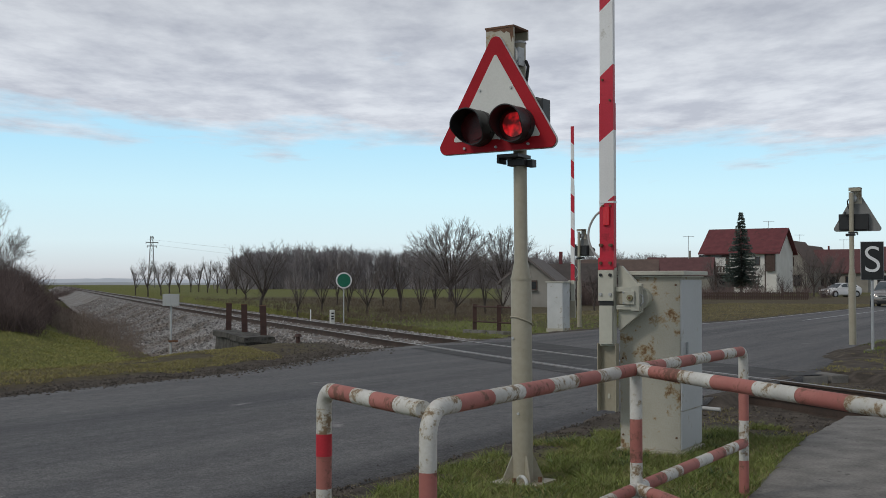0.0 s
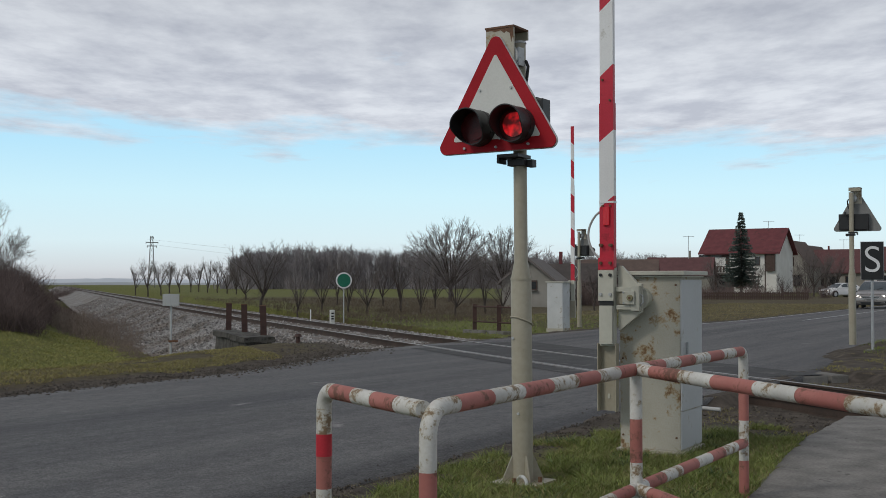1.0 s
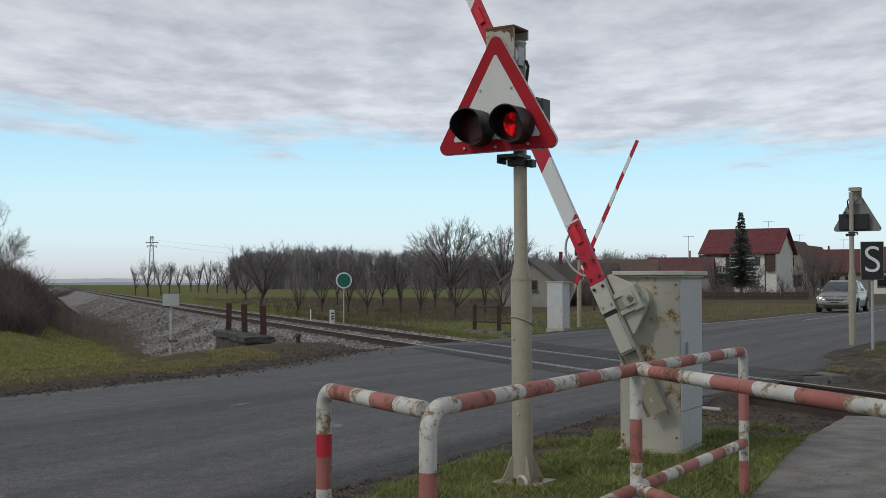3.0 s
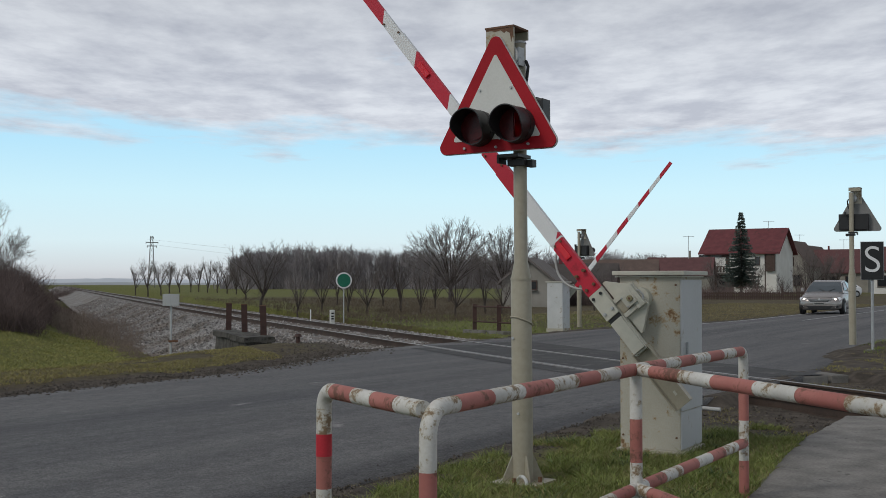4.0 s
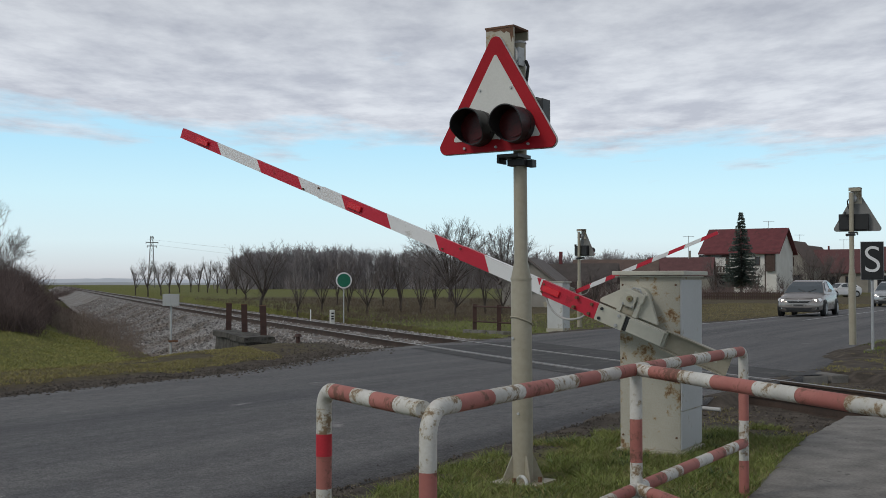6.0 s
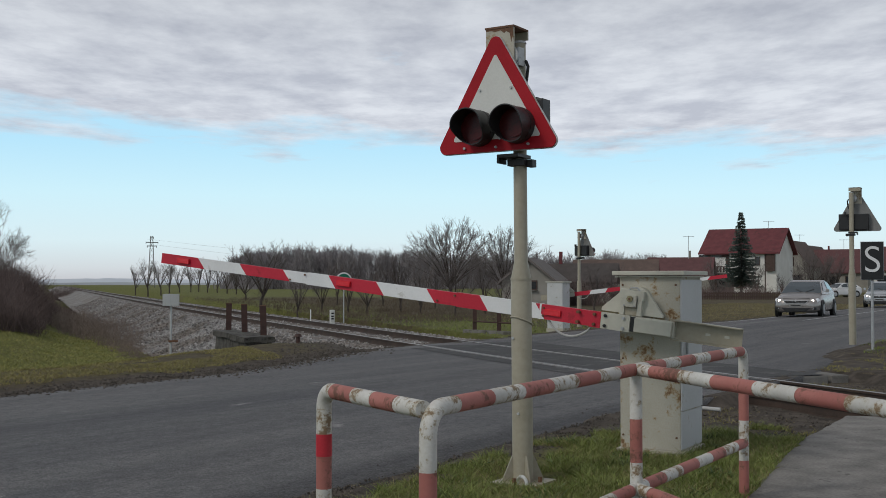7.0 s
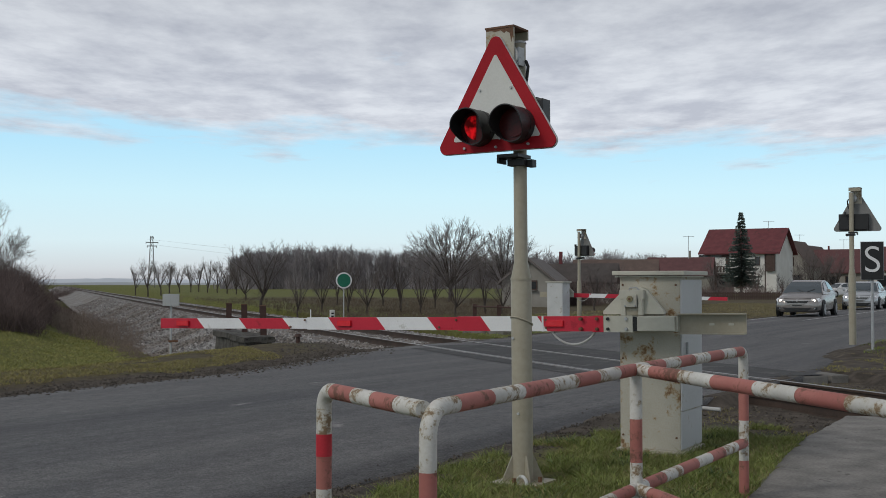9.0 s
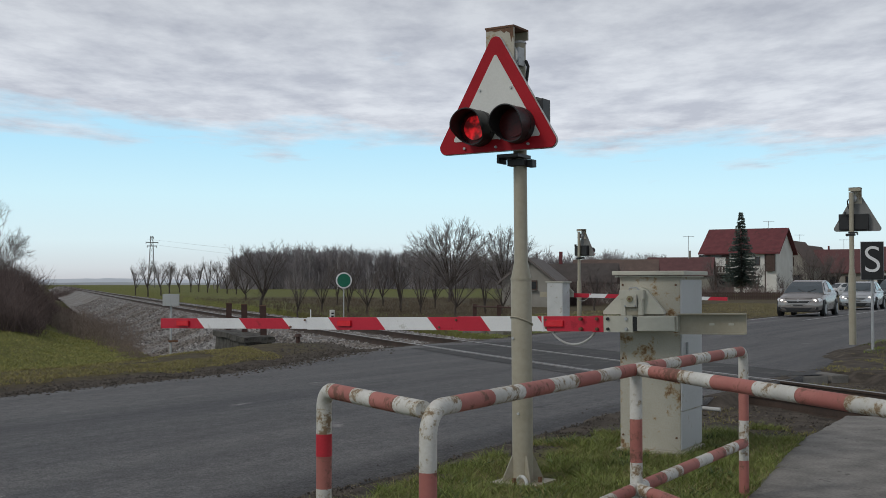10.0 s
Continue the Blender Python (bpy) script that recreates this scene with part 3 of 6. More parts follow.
def build_road():
    qs = [-60 + 1.0 * k for k in range(0, 160)] + [100 + 6 * k for k in range(0, 60)]
    verts, faces = [], []
    for q in qs:
        near, far = road_edges(q)
        wob = 0.10 * noise.noise(Vector((q * 0.5, 0, 2))) + 0.05 * noise.noise(Vector((q * 2.1, 0, 4)))
        wob2 = 0.10 * noise.noise(Vector((q * 0.5, 7, 2))) + 0.05 * noise.noise(Vector((q * 2.1, 8, 4)))
        for k, p in enumerate((near + wob, near - 0.5, -6.0, -7.65, -9.4, far + 0.5, far + wob2)):
            crown = 0.05 * (1 - ((p + 7.65) / 3.6) ** 2) if 1 <= k <= 5 else 0.0
            crown *= 1 - smooth(10, 14, q) * (1 - smooth(26, 30, q))
            x, y = road_xy(p, q)
            verts.append((x, y, max(0.0, crown)))
        for p in (near + wob, far + wob2):
            x, y = road_xy(p, q)
            verts.append((x, y, -0.12))
    for j in range(len(qs) - 1):
        a, b = 9 * j, 9 * (j + 1)
        for k in range(6):
            faces.append((a + k, b + k, b + k + 1, a + k + 1))
        faces.append((a + 7, b + 7, b, a))
        faces.append((a + 6, b + 6, b + 8, a + 8))
    road = new("road", raw("road", verts, faces, "asphalt", True))
    tagged(road, "worn grey asphalt road over the level crossing", "road", kind="structure")


build_road()


def build_markings():
    def strip(p, q0, q1, width, name, label):
        bm = bmesh.new()
        n = max(2, int((q1 - q0) / 1.0))
        prev = None
        for k in range(n + 1):
            q = q0 + (q1 - q0) * k / n
            pair = []
            for s in (-0.5, 0.5):
                pp = (p(q) if callable(p) else p) + s * width
                x, y = road_xy(pp, q)
                crown = max(0.0, 0.05 * (1 - ((pp + 7.65) / 3.6) ** 2)) * (1 - smooth(10, 14, q) * (1 - smooth(26, 30, q)))
                pair.append(bm.verts.new((x, y, crown + 0.006)))
            if prev:
                bm.faces.new((prev[0], prev[1], pair[1], pair[0]))
            prev = pair
        tagged(obj(name, bm, "line"), label, "road marking", kind="structure")
    strip(-8.9, 39.5, 100, 0.12, "road_line", "worn white centre line on the asphalt")
    strip(lambda q: road_edges(q)[1] + 0.25, 31, 100, 0.11, "edge_line", "worn white edge line on the asphalt")


build_markings()


def build_deck():
    """Dark asphalt fillings of the crossing, between and outside the rails."""
    for lo, hi, s0, s1 in ((-0.68, 0.67, -10.6, -0.9), (0.84, 1.30, -10.9, -1.6), (-2.0, -0.84, -10.0, -0.2)):
        bm = bmesh.new()
        prev = None
        for k in range(25):
            s = s0 + (s1 - s0) * k / 24
            row = []
            for o in (lo, hi):
                x, y = track_xy(s, o + 0.03 * noise.noise(Vector((s * 1.3, o, 8))) * (1 if abs(o) > 1 else 0))
                row.append(bm.verts.new((x, y, 0.005)))
            if prev:
                bm.faces.new((prev[0], prev[1], row[1], row[0]))
            prev = row
        tagged(obj("crossing_deck", bm, "deck"), "dark patched asphalt between the rails", "crossing deck", kind="structure")


build_deck()


def guard_strips():
    for side in (0.655, -0.655, 0.83):
        bm = bmesh.new()
        prev = None
        s1 = -0.6 if side < 0 else -1.2
        for k in range(25):
            s = -10.6 + (s1 + 10.6) * k / 24
            row = [bm.verts.new((*track_xy(s, side + e), z)) for e, z in ((-0.014, 0.004), (-0.014, 0.010), (0.014, 0.010), (0.014, 0.004))]
            if prev:
                for j in range(3):
                    bm.faces.new((prev[j], prev[j + 1], row[j + 1], row[j]))
            prev = row
        tagged(obj("guard_strip", bm, "shinydull"), "worn steel flangeway strip in the asphalt", "guard strip", kind="structure")


guard_strips()


def build_path():
    bm = bmesh.new()
    rows = []
    for k in range(0, 133):
        q = -4 + 0.125 * k
        wob = 0.04 * noise.noise(Vector((q * 1.4, 3, 1))) + 0.035 * noise.noise(Vector((q * 4, 3, 1)))
        row = []
        for p in (path_edge(q) + wob, -1.2, 0.0, 1.6):
            qq = min(q, 11.75 + 0.30 * (p + 2.1))
            x, y = road_xy(p, qq)
            row.append(bm.verts.new((x, y, 0.025)))
        rows.append(row)
    for a, b in zip(rows, rows[1:]):
        for k in range(3):
            bm.faces.new((a[k], a[k + 1], b[k + 1], b[k]))
    bmesh.ops.remove_doubles(bm, verts=bm.verts[:], dist=0.002)
    r = bmesh.ops.extrude_face_region(bm, geom=bm.faces[:])
    bmesh.ops.translate(bm, verts=[v for v in r["geom"] if isinstance(v, bmesh.types.BMVert)], vec=(0, 0, -0.12))
    tagged(obj("pavement", bm, "path"), "cracked grey asphalt footpath leading to the track", "footpath", kind="structure")


build_path()


def build_track():
    # ballast bed: outside the road, on both sides
    def bed(s0, s1, near_low, name):
        verts, faces = [], []
        section = ((-3.6, -0.40), (-2.5, -0.24), (-1.75, -0.15), (-0.9, -0.14), (0.9, -0.14), (1.75, -0.15), (3.0, -0.77), (4.6, near_low))
        s, k = s0, 0
        while s < s1:
            for o, z in section:
                x, y = track_xy(s, o * (1 + 0.06 * noise.noise(Vector((s * 0.4, o, 3)))))
                fade = smooth(s0, s0 + 5.0, s) if s0 > -5 else 1.0
                if o > 2:
                    z = -0.2 + (z + 0.2) * fade
                verts.append((x, y, z + 0.04 * noise.noise(Vector((x * 1.1, y * 1.1, 2)))))
            k += 1
            s += 0.5 if s < 60 else 4.0
        n = len(section)
        for j in range(k - 1):
            for i in range(n - 1):
                a = j * n + i
                faces.append((a, a + n, a + n + 1, a + 1))
        tagged(new(name, raw(name, verts, faces, "ballast")), "grey crushed stone ballast bed", "ballast", kind="structure")
    bed(0.4, 400, -1.15, "ballast_bed")
    # rails
    prof = ((-0.065, -0.15), (0.065, -0.15), (0.065, -0.138), (0.012, -0.12), (0.012, -0.035), (0.034, -0.03), (0.034, -0.004), (0.026, 0.0),
            (-0.026, 0.0), (-0.034, -0.004), (-0.034, -0.03), (-0.012, -0.035), (-0.012, -0.12), (-0.065, -0.138))
    track = thing("railway_track", pose(0, 0, 0), "single railway track with rusty rails on old sleepers", "railway track", kind="structure")
    for side in (0.75, -0.75):
        verts, faces, mi = [], [], []
        ss = list(np.arange(-40, 60, 1.0)) + list(np.arange(60, 400, 5.0))
        for s in ss:
            for o, z in prof:
                x, y = track_xy(s, side + o)
                verts.append((x, y, z + 0.012))
        n = len(prof)
        for j in range(len(ss) - 1):
            for i in range(n):
                k = (i + 1) % n
                faces.append((j * n + i, j * n + k, (j + 1) * n + k, (j + 1) * n + i))
                mi.append(1 if i in (6, 7, 8) else 0)
        me = raw("rail", verts, faces, ["steel", "shiny"])
        me.polygons.foreach_set("material_index", mi)
        new("rail", me).parent = track
    # sleepers, set into the ballast
    bm = box(-1.25, 1.25, -0.12, 0.12, -0.30, -0.135)
    bmesh.ops.bevel(bm, geom=bm.edges[:], offset=0.015, segments=1, affect="EDGES")
    first = part("sleeper", bm, "sleeper", track)
    k = 0
    for s in np.arange(0.9, 60, 0.62):
        x, y = track_xy(float(s), 0)
        a = math.degrees(TRACK[int(s)][2])
        ob = first if k == 0 else new("sleeper", first.data)
        ob.parent = track
        ob.matrix_basis = pose(x, y, random.uniform(-0.01, 0.01), 0, 0, a + random.uniform(-1, 1))
        k += 1
    for s in np.arange(-30, -11.2, 0.62):
        x, y = track_xy(float(s), 0)
        ob = new("sleeper", first.data)
        ob.parent = track
        ob.matrix_basis = pose(x, y, random.uniform(-0.01, 0.01), 0, 0, 21.8 + random.uniform(-1, 1))


build_track()


# ---- barriers ----
def striped_bar(x0, x1, cuts, half, thick, lean):
    """A flat boom section along x, cut into slanted stripes; material 0 red, 1 white."""
    bm = bmesh.new()
    edges = [x0] + [c for c in cuts if x0 < c < x1] + [x1]
    for k in range(len(edges) - 1):
        a, b = edges[k], edges[k + 1]
        la = lean if 0 < k else 0.0
        lb = lean if k < len(edges) - 2 else 0.0
        pts = [(a - la, -half), (b - lb, -half), (b + lb, half), (a + la, half)]
        mid = 0.5 * (a + b)
        idx = sum(1 for c in cuts if c < mid) % 2
        before = len(bm.faces)
        prism(pts, -thick / 2, thick / 2, bm)
        bm.faces.ensure_lookup_table()
        for f in bm.faces[before:]:
            f.material_index = idx
    return bm


def mpart(name, bm, material, parent, label="", **kw):
    """A part written with the boom on its -y side, turned over to +y."""
    bmesh.ops.scale(bm, vec=(1, -1, 1), verts=bm.verts[:])
    return part(name, bm, material, parent, label, **kw)


def barrier_machine(m, name_label, group, paint="rusty"):
    """Housing at rest; its local x runs along the lowered boom, y away from the boom side, z up. Origin on the ground, under the pivot."""
    root = thing("barrier_machine", m, name_label, "barrier", group)
    w, d, h = 0.24, 0.48, 1.37
    body = mpart("housing", box(-0.32, 0.155, 0.10, 0.61, 0.06, h), paint, root, "sheet steel housing", bevel=0.008)
    mpart("lid", box(-0.37, 0.20, 0.05, 0.635, h + 0.004, h + 0.036), "grey", root, "flat overhanging lid", bevel=0.006)
    mpart("lid_lip", box(-0.345, 0.185, 0.075, 0.605, h - 0.012, h), "grey", root)
    mpart("base_plate", box(-0.345, 0.18, 0.08, 0.63, -0.05, 0.06), "rusty", root, bevel=0.006)
    # inspection door on the outer side with seam, hinge and lock
    mpart("side_door", box(-0.331, -0.3205, 0.106, 0.604, 0.36, h - 0.03), "dullgrey", root, "grey inspection door", bevel=0.004)
    mpart("lock", box(-0.348, -0.332, 0.20, 0.225, 0.78, 0.87), "galv", root, "door lock", bevel=0.004)
    mpart("lower_panel", box(-0.325, -0.3205, 0.106, 0.604, 0.075, 0.352), "dullgrey", root, "grey lower panel")
    for z in (0.16, 0.74, 1.30):
        mpart("rivet", tube([(0.13, 0.10, z), (0.13, 0.092, z)], 0.008, 8), "rust", root)
        mpart("rivet", tube([(-0.29, 0.10, z), (-0.29, 0.092, z)], 0.008, 8), "rust", root)
    bm = bmesh.new()
    tube([(-0.02, 0.10, 1.20), (-0.02, 0.03, 1.20)], 0.085, 20, bm)
    mpart("bearing", bm, "grey", root)
    return root


def boom(parent):
    """The swinging arm: local x along the boom, z up when lowered, origin at the pivot; it lies 0.19 below the pivot."""
    c = -0.19
    arm = new("boom")
    arm.parent = parent
    cuts = [0.73 + 0.5 * k for k in range(0, 8)]
    # three telescoped sections
    def sec(a, b, half, thick):
        bm = striped_bar(a, b, cuts, half, thick, 0.045)
        bmesh.ops.translate(bm, verts=bm.verts[:], vec=(0, -0.05, c))
        return mpart("boom_section", bm, ["red", "white"], arm, "red and white striped section")
    sec(0.23, 1.48, 0.058, 0.05)
    sec(1.48, 3.00, 0.053, 0.042)
    sec(3.00, 4.73, 0.047, 0.034)
    for x in (0.62, 2.60, 4.44):
        mpart("reflector", box(x - 0.07, x + 0.07, -0.092, -0.070, c - 0.022, c + 0.026), "redlens", arm, "raised red reflector", bevel=0.004)
    for x in (0.70, 1.50, 3.02):
        mpart("joint_bolt", tube([(x, -0.074, c + 0.03), (x, -0.084, c + 0.03)], 0.009, 8), "rust", arm)
        mpart("joint_bolt", tube([(x + (0.16 if x > 1 else 0), -0.070, c - 0.03), (x + (0.16 if x > 1 else 0), -0.084, c - 0.03)], 0.009, 8), "rust", arm)
    mpart("joint_sleeve", box(0.72, 0.735, -0.078, -0.022, c - 0.060, c + 0.060), "white", arm)
    mpart("clamp_plate", box(-0.02, 0.212, -0.10, -0.076, c - 0.062, c + 0.062), "grey", arm, "bolted grey clamp plate", bevel=0.003)
    for x in (0.03, 0.175, 0.265, 0.40):
        for z in (c - 0.038, c + 0.038):
            mpart("bolt", tube([(x, -0.074, z), (x, -0.113, z)], 0.013, 6), "galv" if x < 0.1 else ("black" if x < 0.2 else "rust"), arm)
    mpart("arm_root", box(-0.36, 0.235, -0.076, -0.02, c - 0.058, c + 0.058), "grey", arm, "welded grey root section", bevel=0.004)
    # black strip laid over the root: the shade between plate and cover
    mpart("gap_shade", box(-0.055, -0.022, -0.090, -0.0765, c - 0.055, c + 0.055), "black", arm)
    mpart("end_plate", box(0.216, 0.305, -0.094, -0.0765, c - 0.062, c + 0.062), "red", arm, "red end plate")
    mpart("root_cover", box(-0.345, -0.056, -0.105, -0.0765, c - 0.052, c + 0.052), "grey", arm, bevel=0.004)
    # swinging plate with triangular gussets, carrying the arm
    plate = prism([(0.245, c + 0.07), (0.245, c + 0.095), (0.115, 0.03), (0.11, 0.065), (-0.105, 0.065), (-0.24, c + 0.085), (-0.24, c + 0.07)], -0.02, 0.02)
    mpart("pivot_plate", plate, "grey", arm, "plate with sloping gussets", bevel=0.003)
    mpart("bearing_cap", box(-0.095, 0.095, -0.062, -0.02, -0.008, 0.06), "grey", arm, "bearing block", bevel=0.005)
    mpart("bearing_cheek", box(0.05, 0.085, -0.060, -0.02, c + 0.062, -0.008), "grey", arm, bevel=0.004)
    mpart("bearing_cheek", box(-0.085, -0.05, -0.060, -0.02, c + 0.062, -0.008), "grey", arm, bevel=0.004)
    mpart("hub_plate", box(-0.045, 0.055, -0.080, -0.062, -0.065, 0.028), "grey", arm, bevel=0.004)
    mpart("lower_plate", box(-0.045, 0.052, -0.046, -0.02, c + 0.062, -0.065), "mast", arm, bevel=0.003)
    mpart("hub_bolt", tube([(0.004, -0.080, -0.004), (0.004, -0.094, -0.004)], 0.024, 8), "brass", arm, "dull brass hub bolt")
    mpart("hub_pin", tube([(0.004, -0.094, -0.004), (0.004, -0.10, -0.004)], 0.009, 8), "rust", arm)
    for x in (-0.035, 0.045):
        mpart("hub_screw", tube([(x, -0.080, -0.055), (x, -0.086, -0.055)], 0.007, 6), "galv", arm)
    mpart("lifting_eye", tube([(0.03, -0.035, 0.058), (0.02, -0.035, 0.078), (-0.03, -0.035, 0.082), (-0.055, -0.035, 0.058)], 0.006, 6), "galv", arm)
    # counterweight beam: a channel
    ch = box(-0.85, -0.34, -0.03, -0.022, c - 0.075, c + 0.075)
    box(-0.85, -0.34, -0.09, -0.03, c + 0.067, c + 0.075, ch)
    box(-0.85, -0.34, -0.09, -0.03, c - 0.075, c - 0.067, ch)
    mpart("counterweight_beam", ch, "mast", arm, "open steel channel")
    for x in (-0.60, -0.74):
        mpart("slot", box(x - 0.018, x + 0.018, -0.034, -0.0302, c - 0.012, c + 0.006), "grey", arm)
    # drooping cable
    pts = [(0.30 + 0.36 * t, -0.05, c - 0.06 - 0.10 * math.sin(math.pi * t) ** 0.7) for t in [j / 12 for j in range(13)]]
    mpart("cable", tube(pts, 0.009, 8), "cable", arm, "drooping grey cable", smooth_it=True)
    return arm



px, py = road_xy(-3.10, 8.25)
near_machine = barrier_machine(pose(px, py, 0, 0, 0, 150), "grey steel barrier machine housing, rust-stained, on the roadside grass", "level crossing barriers")
near_boom = boom(near_machine)
px, py = road_xy(-13.7, 30.9)
far_machine = barrier_machine(pose(px, py, -0.06, 0, 0, -30), "pale grey barrier machine housing across the road", "level crossing barriers", "paleshell")
far_boom = boom(far_machine)


# ---- signal masts ----
def rounded_triangle(side, radius, y0, y1, inset=0.0):
    hgt = side * math.sqrt(3) / 2
    r_in = hgt / 3 - inset
    corners = [(0, 2 * r_in), (-r_in * math.sqrt(3), -r_in), (r_in * math.sqrt(3), -r_in)]
    pts = []
    for k, (x, z) in enumerate(corners):
        ln = math.hypot(x, z)
        cx, cz = x * (1 - 2 * radius / ln), z * (1 - 2 * radius / ln)
        base = math.atan2(z, x)
        for j in range(7):
            a = base - math.pi / 3 + (2 * math.pi / 3) * j / 6
            pts.append((cx + radius * math.cos(a), cz + radius * math.sin(a)))
    return prism(pts, y0, y1)


def signal_mast(m, label, group, lit=False, buried=False):
    """Local -y is the way it faces; the mast stands at the origin."""
    root = thing("warning_signal", m, label, "crossing signal", group)
    tube_pts = [(0, 0, 0.02), (0, 0, 1.34), (0, 0, 1.46), (0, 0, 2.90)]
    part("post", tube(tube_pts, [0.068, 0.068, 0.045, 0.044], 24), "mast", root, "stepped beige tubular post", smooth_it=True)
    part("post_cap", tube([(0, 0, 2.90), (0, 0, 2.915)], [0.05, 0.044], 16), "dullgrey", root)
    if not buried:
        part("base_plate", box(-0.165, 0.165, -0.165, 0.165, -0.03, 0.022), "mast", root, "square steel foot plate", bevel=0.004)
        for a in (45, 135, 225, 315):
            g = prism([(0.06, 0.022), (0.14, 0.022), (0.14, 0.035), (0.072, 0.19), (0.06, 0.19)], -0.006, 0.006)
            part("gusset", g, "mast", root, local=pose(0, 0, 0, 0, 0, a))
            x, y = 0.125 * math.cos(radians(a + 45)), 0.125 * math.sin(radians(a + 45))
            part("anchor_bolt", tube([(x, y, 0.02), (x, y, 0.055)], 0.014, 6), "rust", root)
        ear = [(0.06 - 0.045 * math.cos(t), -0.13 + 0.02 * math.cos(t), 0.022 + 0.05 * math.sin(t)) for t in (k * math.pi / 8 for k in range(9))]
        part("cable_loop", tube(ear, 0.011, 8), "paleshell", root, "pale cable loop on the foot plate", smooth_it=True)
    part("collar", tube([(0, 0, 1.335), (0, 0, 1.35)], 0.0705, 24), "mast", root)
    part("joint_band", tube([(0, 0, 0.44), (0, 0, 0.446)], 0.0695, 24), "mast", root)
    part("screw", tube([(0.005, -0.066, 0.465), (0.005, -0.075, 0.465)], 0.009, 8), "dullgrey", root)
    part("screw", tube([(-0.03, -0.06, 0.955), (-0.03, -0.072, 0.955)], 0.009, 8), "dullgrey", root)
    ring = [(0.071 * math.sin(a), -0.071 * math.cos(a), 1.065 + 0.03 * math.cos(a * 1.0 + 0.5)) for a in (k * 2 * math.pi / 24 for k in range(25))]
    part("strap", tube(ring, 0.006, 6, caps=False), "mast", root, "wire strap round the post", smooth_it=True)
    # sign
    sign = part("sign_plate", rounded_triangle(0.922, 0.045, -0.175, -0.160), "signred", root, "triangular red-bordered warning plate", local=pose(-0.084, 0, 2.442))
    inner = rounded_triangle(0.915, 0.012, -0.179, -0.1752, inset=0.076)
    part("sign_field", inner, "signwhite", sign, "pale sign field")
    rim = rounded_triangle(0.938, 0.05, -0.165, -0.148)
    part("sign_rim", rim, "paleshell" if lit else "signback", sign, "grey back of the sign")
    for x, z in ((-0.115, 0.14), (0.115, 0.14), (-0.235, -0.235), (0.0, -0.24), (0.235, -0.235), (-0.05, -0.185), (0.03, -0.185)):
        part("rivet", tube([(x, -0.174, z), (x, -0.188, z)], 0.009, 8), "galv", sign)
    # two lamps in long hoods
    for k, x in enumerate((-0.203, 0.083)):
        z = 2.33
        lamp = part("lamp_housing", tube([(x, -0.18, z), (x, -0.235, z)], 0.118, 28), "black", root, "black round lamp housing", smooth_it=True)
        bm = bmesh.new()
        n = 28
        rings = []
        for rr, yy in ((0.116, -0.20), (0.116, -1), (0.109, -1), (0.109, -0.20)):
            ring = []
            for j in range(n):
                a = 2 * math.pi * j / n
                y = yy if yy > -0.9 else -0.285 - 0.095 * smooth(-0.95, 0.15, math.sin(a))
                ring.append(bm.verts.new((x + rr * math.cos(a), y, z + rr * math.sin(a))))
            rings.append(ring)
        for a, b in zip(rings, rings[1:]):
            for j in range(n):
                bm.faces.new((a[j], a[(j + 1) % n], b[(j + 1) % n], b[j]))
        part("hood", bm, "black", lamp, "long black sun hood", smooth_it=True)
        part("lens", tube([(x, -0.235, z), (x, -0.239, z)], 0.108, 28), "darklens", lamp, "dark red lens")
        if lit:
            # a turning shutter vane: its lit face shows when it faces the road
            vane = part("lamp_vane", rounded_vane(), ["lamp_on", "darklens"], root, "glowing red signal light", local=pose(x, -0.245, z))
            VANES.append(vane)
    part("back_box", box(-0.30, 0.24, -0.148, -0.03, 2.20, 2.50), "black", root, "black lamp box behind the sign", bevel=0.01)
    part("bracket", box(-0.10, 0.055, -0.14, 0.05, 2.135, 2.158), "black", root, bevel=0.003)
    part("bracket_leg", box(-0.10, -0.085, -0.14, -0.03, 2.10, 2.135), "black", root)
    part("clamp", box(-0.062, 0.062, -0.066, 0.055, 2.085, 2.128), "black", root, "clamp round the post", bevel=0.004)
    part("clamp_ear", box(0.062, 0.105, -0.03, 0.03, 2.075, 2.125), "black", root, bevel=0.003)
    # bell box behind the sign's tip
    part("bell_plate", box(-0.17, 0.035, -0.145, -0.13, 2.70, 2.985), "rusty", root, "rust-streaked plate at the top")
    part("bell_roof", box(-0.175, 0.04, -0.15, 0.06, 2.985, 2.998), "rust", root, "rusted cover sheet")
    stain = [(-0.168, 2.984), (0.034, 2.984), (0.033, 2.90), (0.026, 2.93), (0.018, 2.885), (0.008, 2.945), (-0.02, 2.962), (-0.035, 2.95), (-0.06, 2.972), (-0.10, 2.966), (-0.13, 2.975), (-0.168, 2.972)]
    part("rust_streak", prism(stain, -0.1465, -0.1452), "rust", root, "rust run down from the cover")
    part("bell_side", box(-0.175, 0.04, 0.045, 0.06, 2.93, 2.985), "mast", root)
    bm = tube([(-0.02, -0.13, 2.80), (-0.02, -0.06, 2.80), (-0.02, -0.045, 2.80)], [0.075, 0.07, 0.03], 20)
    part("bell", bm, "galv", root, "round warning bell", smooth_it=True)
    part("side_box", box(0.085, 0.12, 0.02, 0.08, 2.47, 2.54), "black", root, bevel=0.006)
    part("cable_loop", tube([(0.05, 0.0, 2.78), (0.075, -0.02, 2.74), (0.07, -0.03, 2.66), (0.05, -0.02, 2.60)], 0.011, 8), "rubber", root, smooth_it=True)
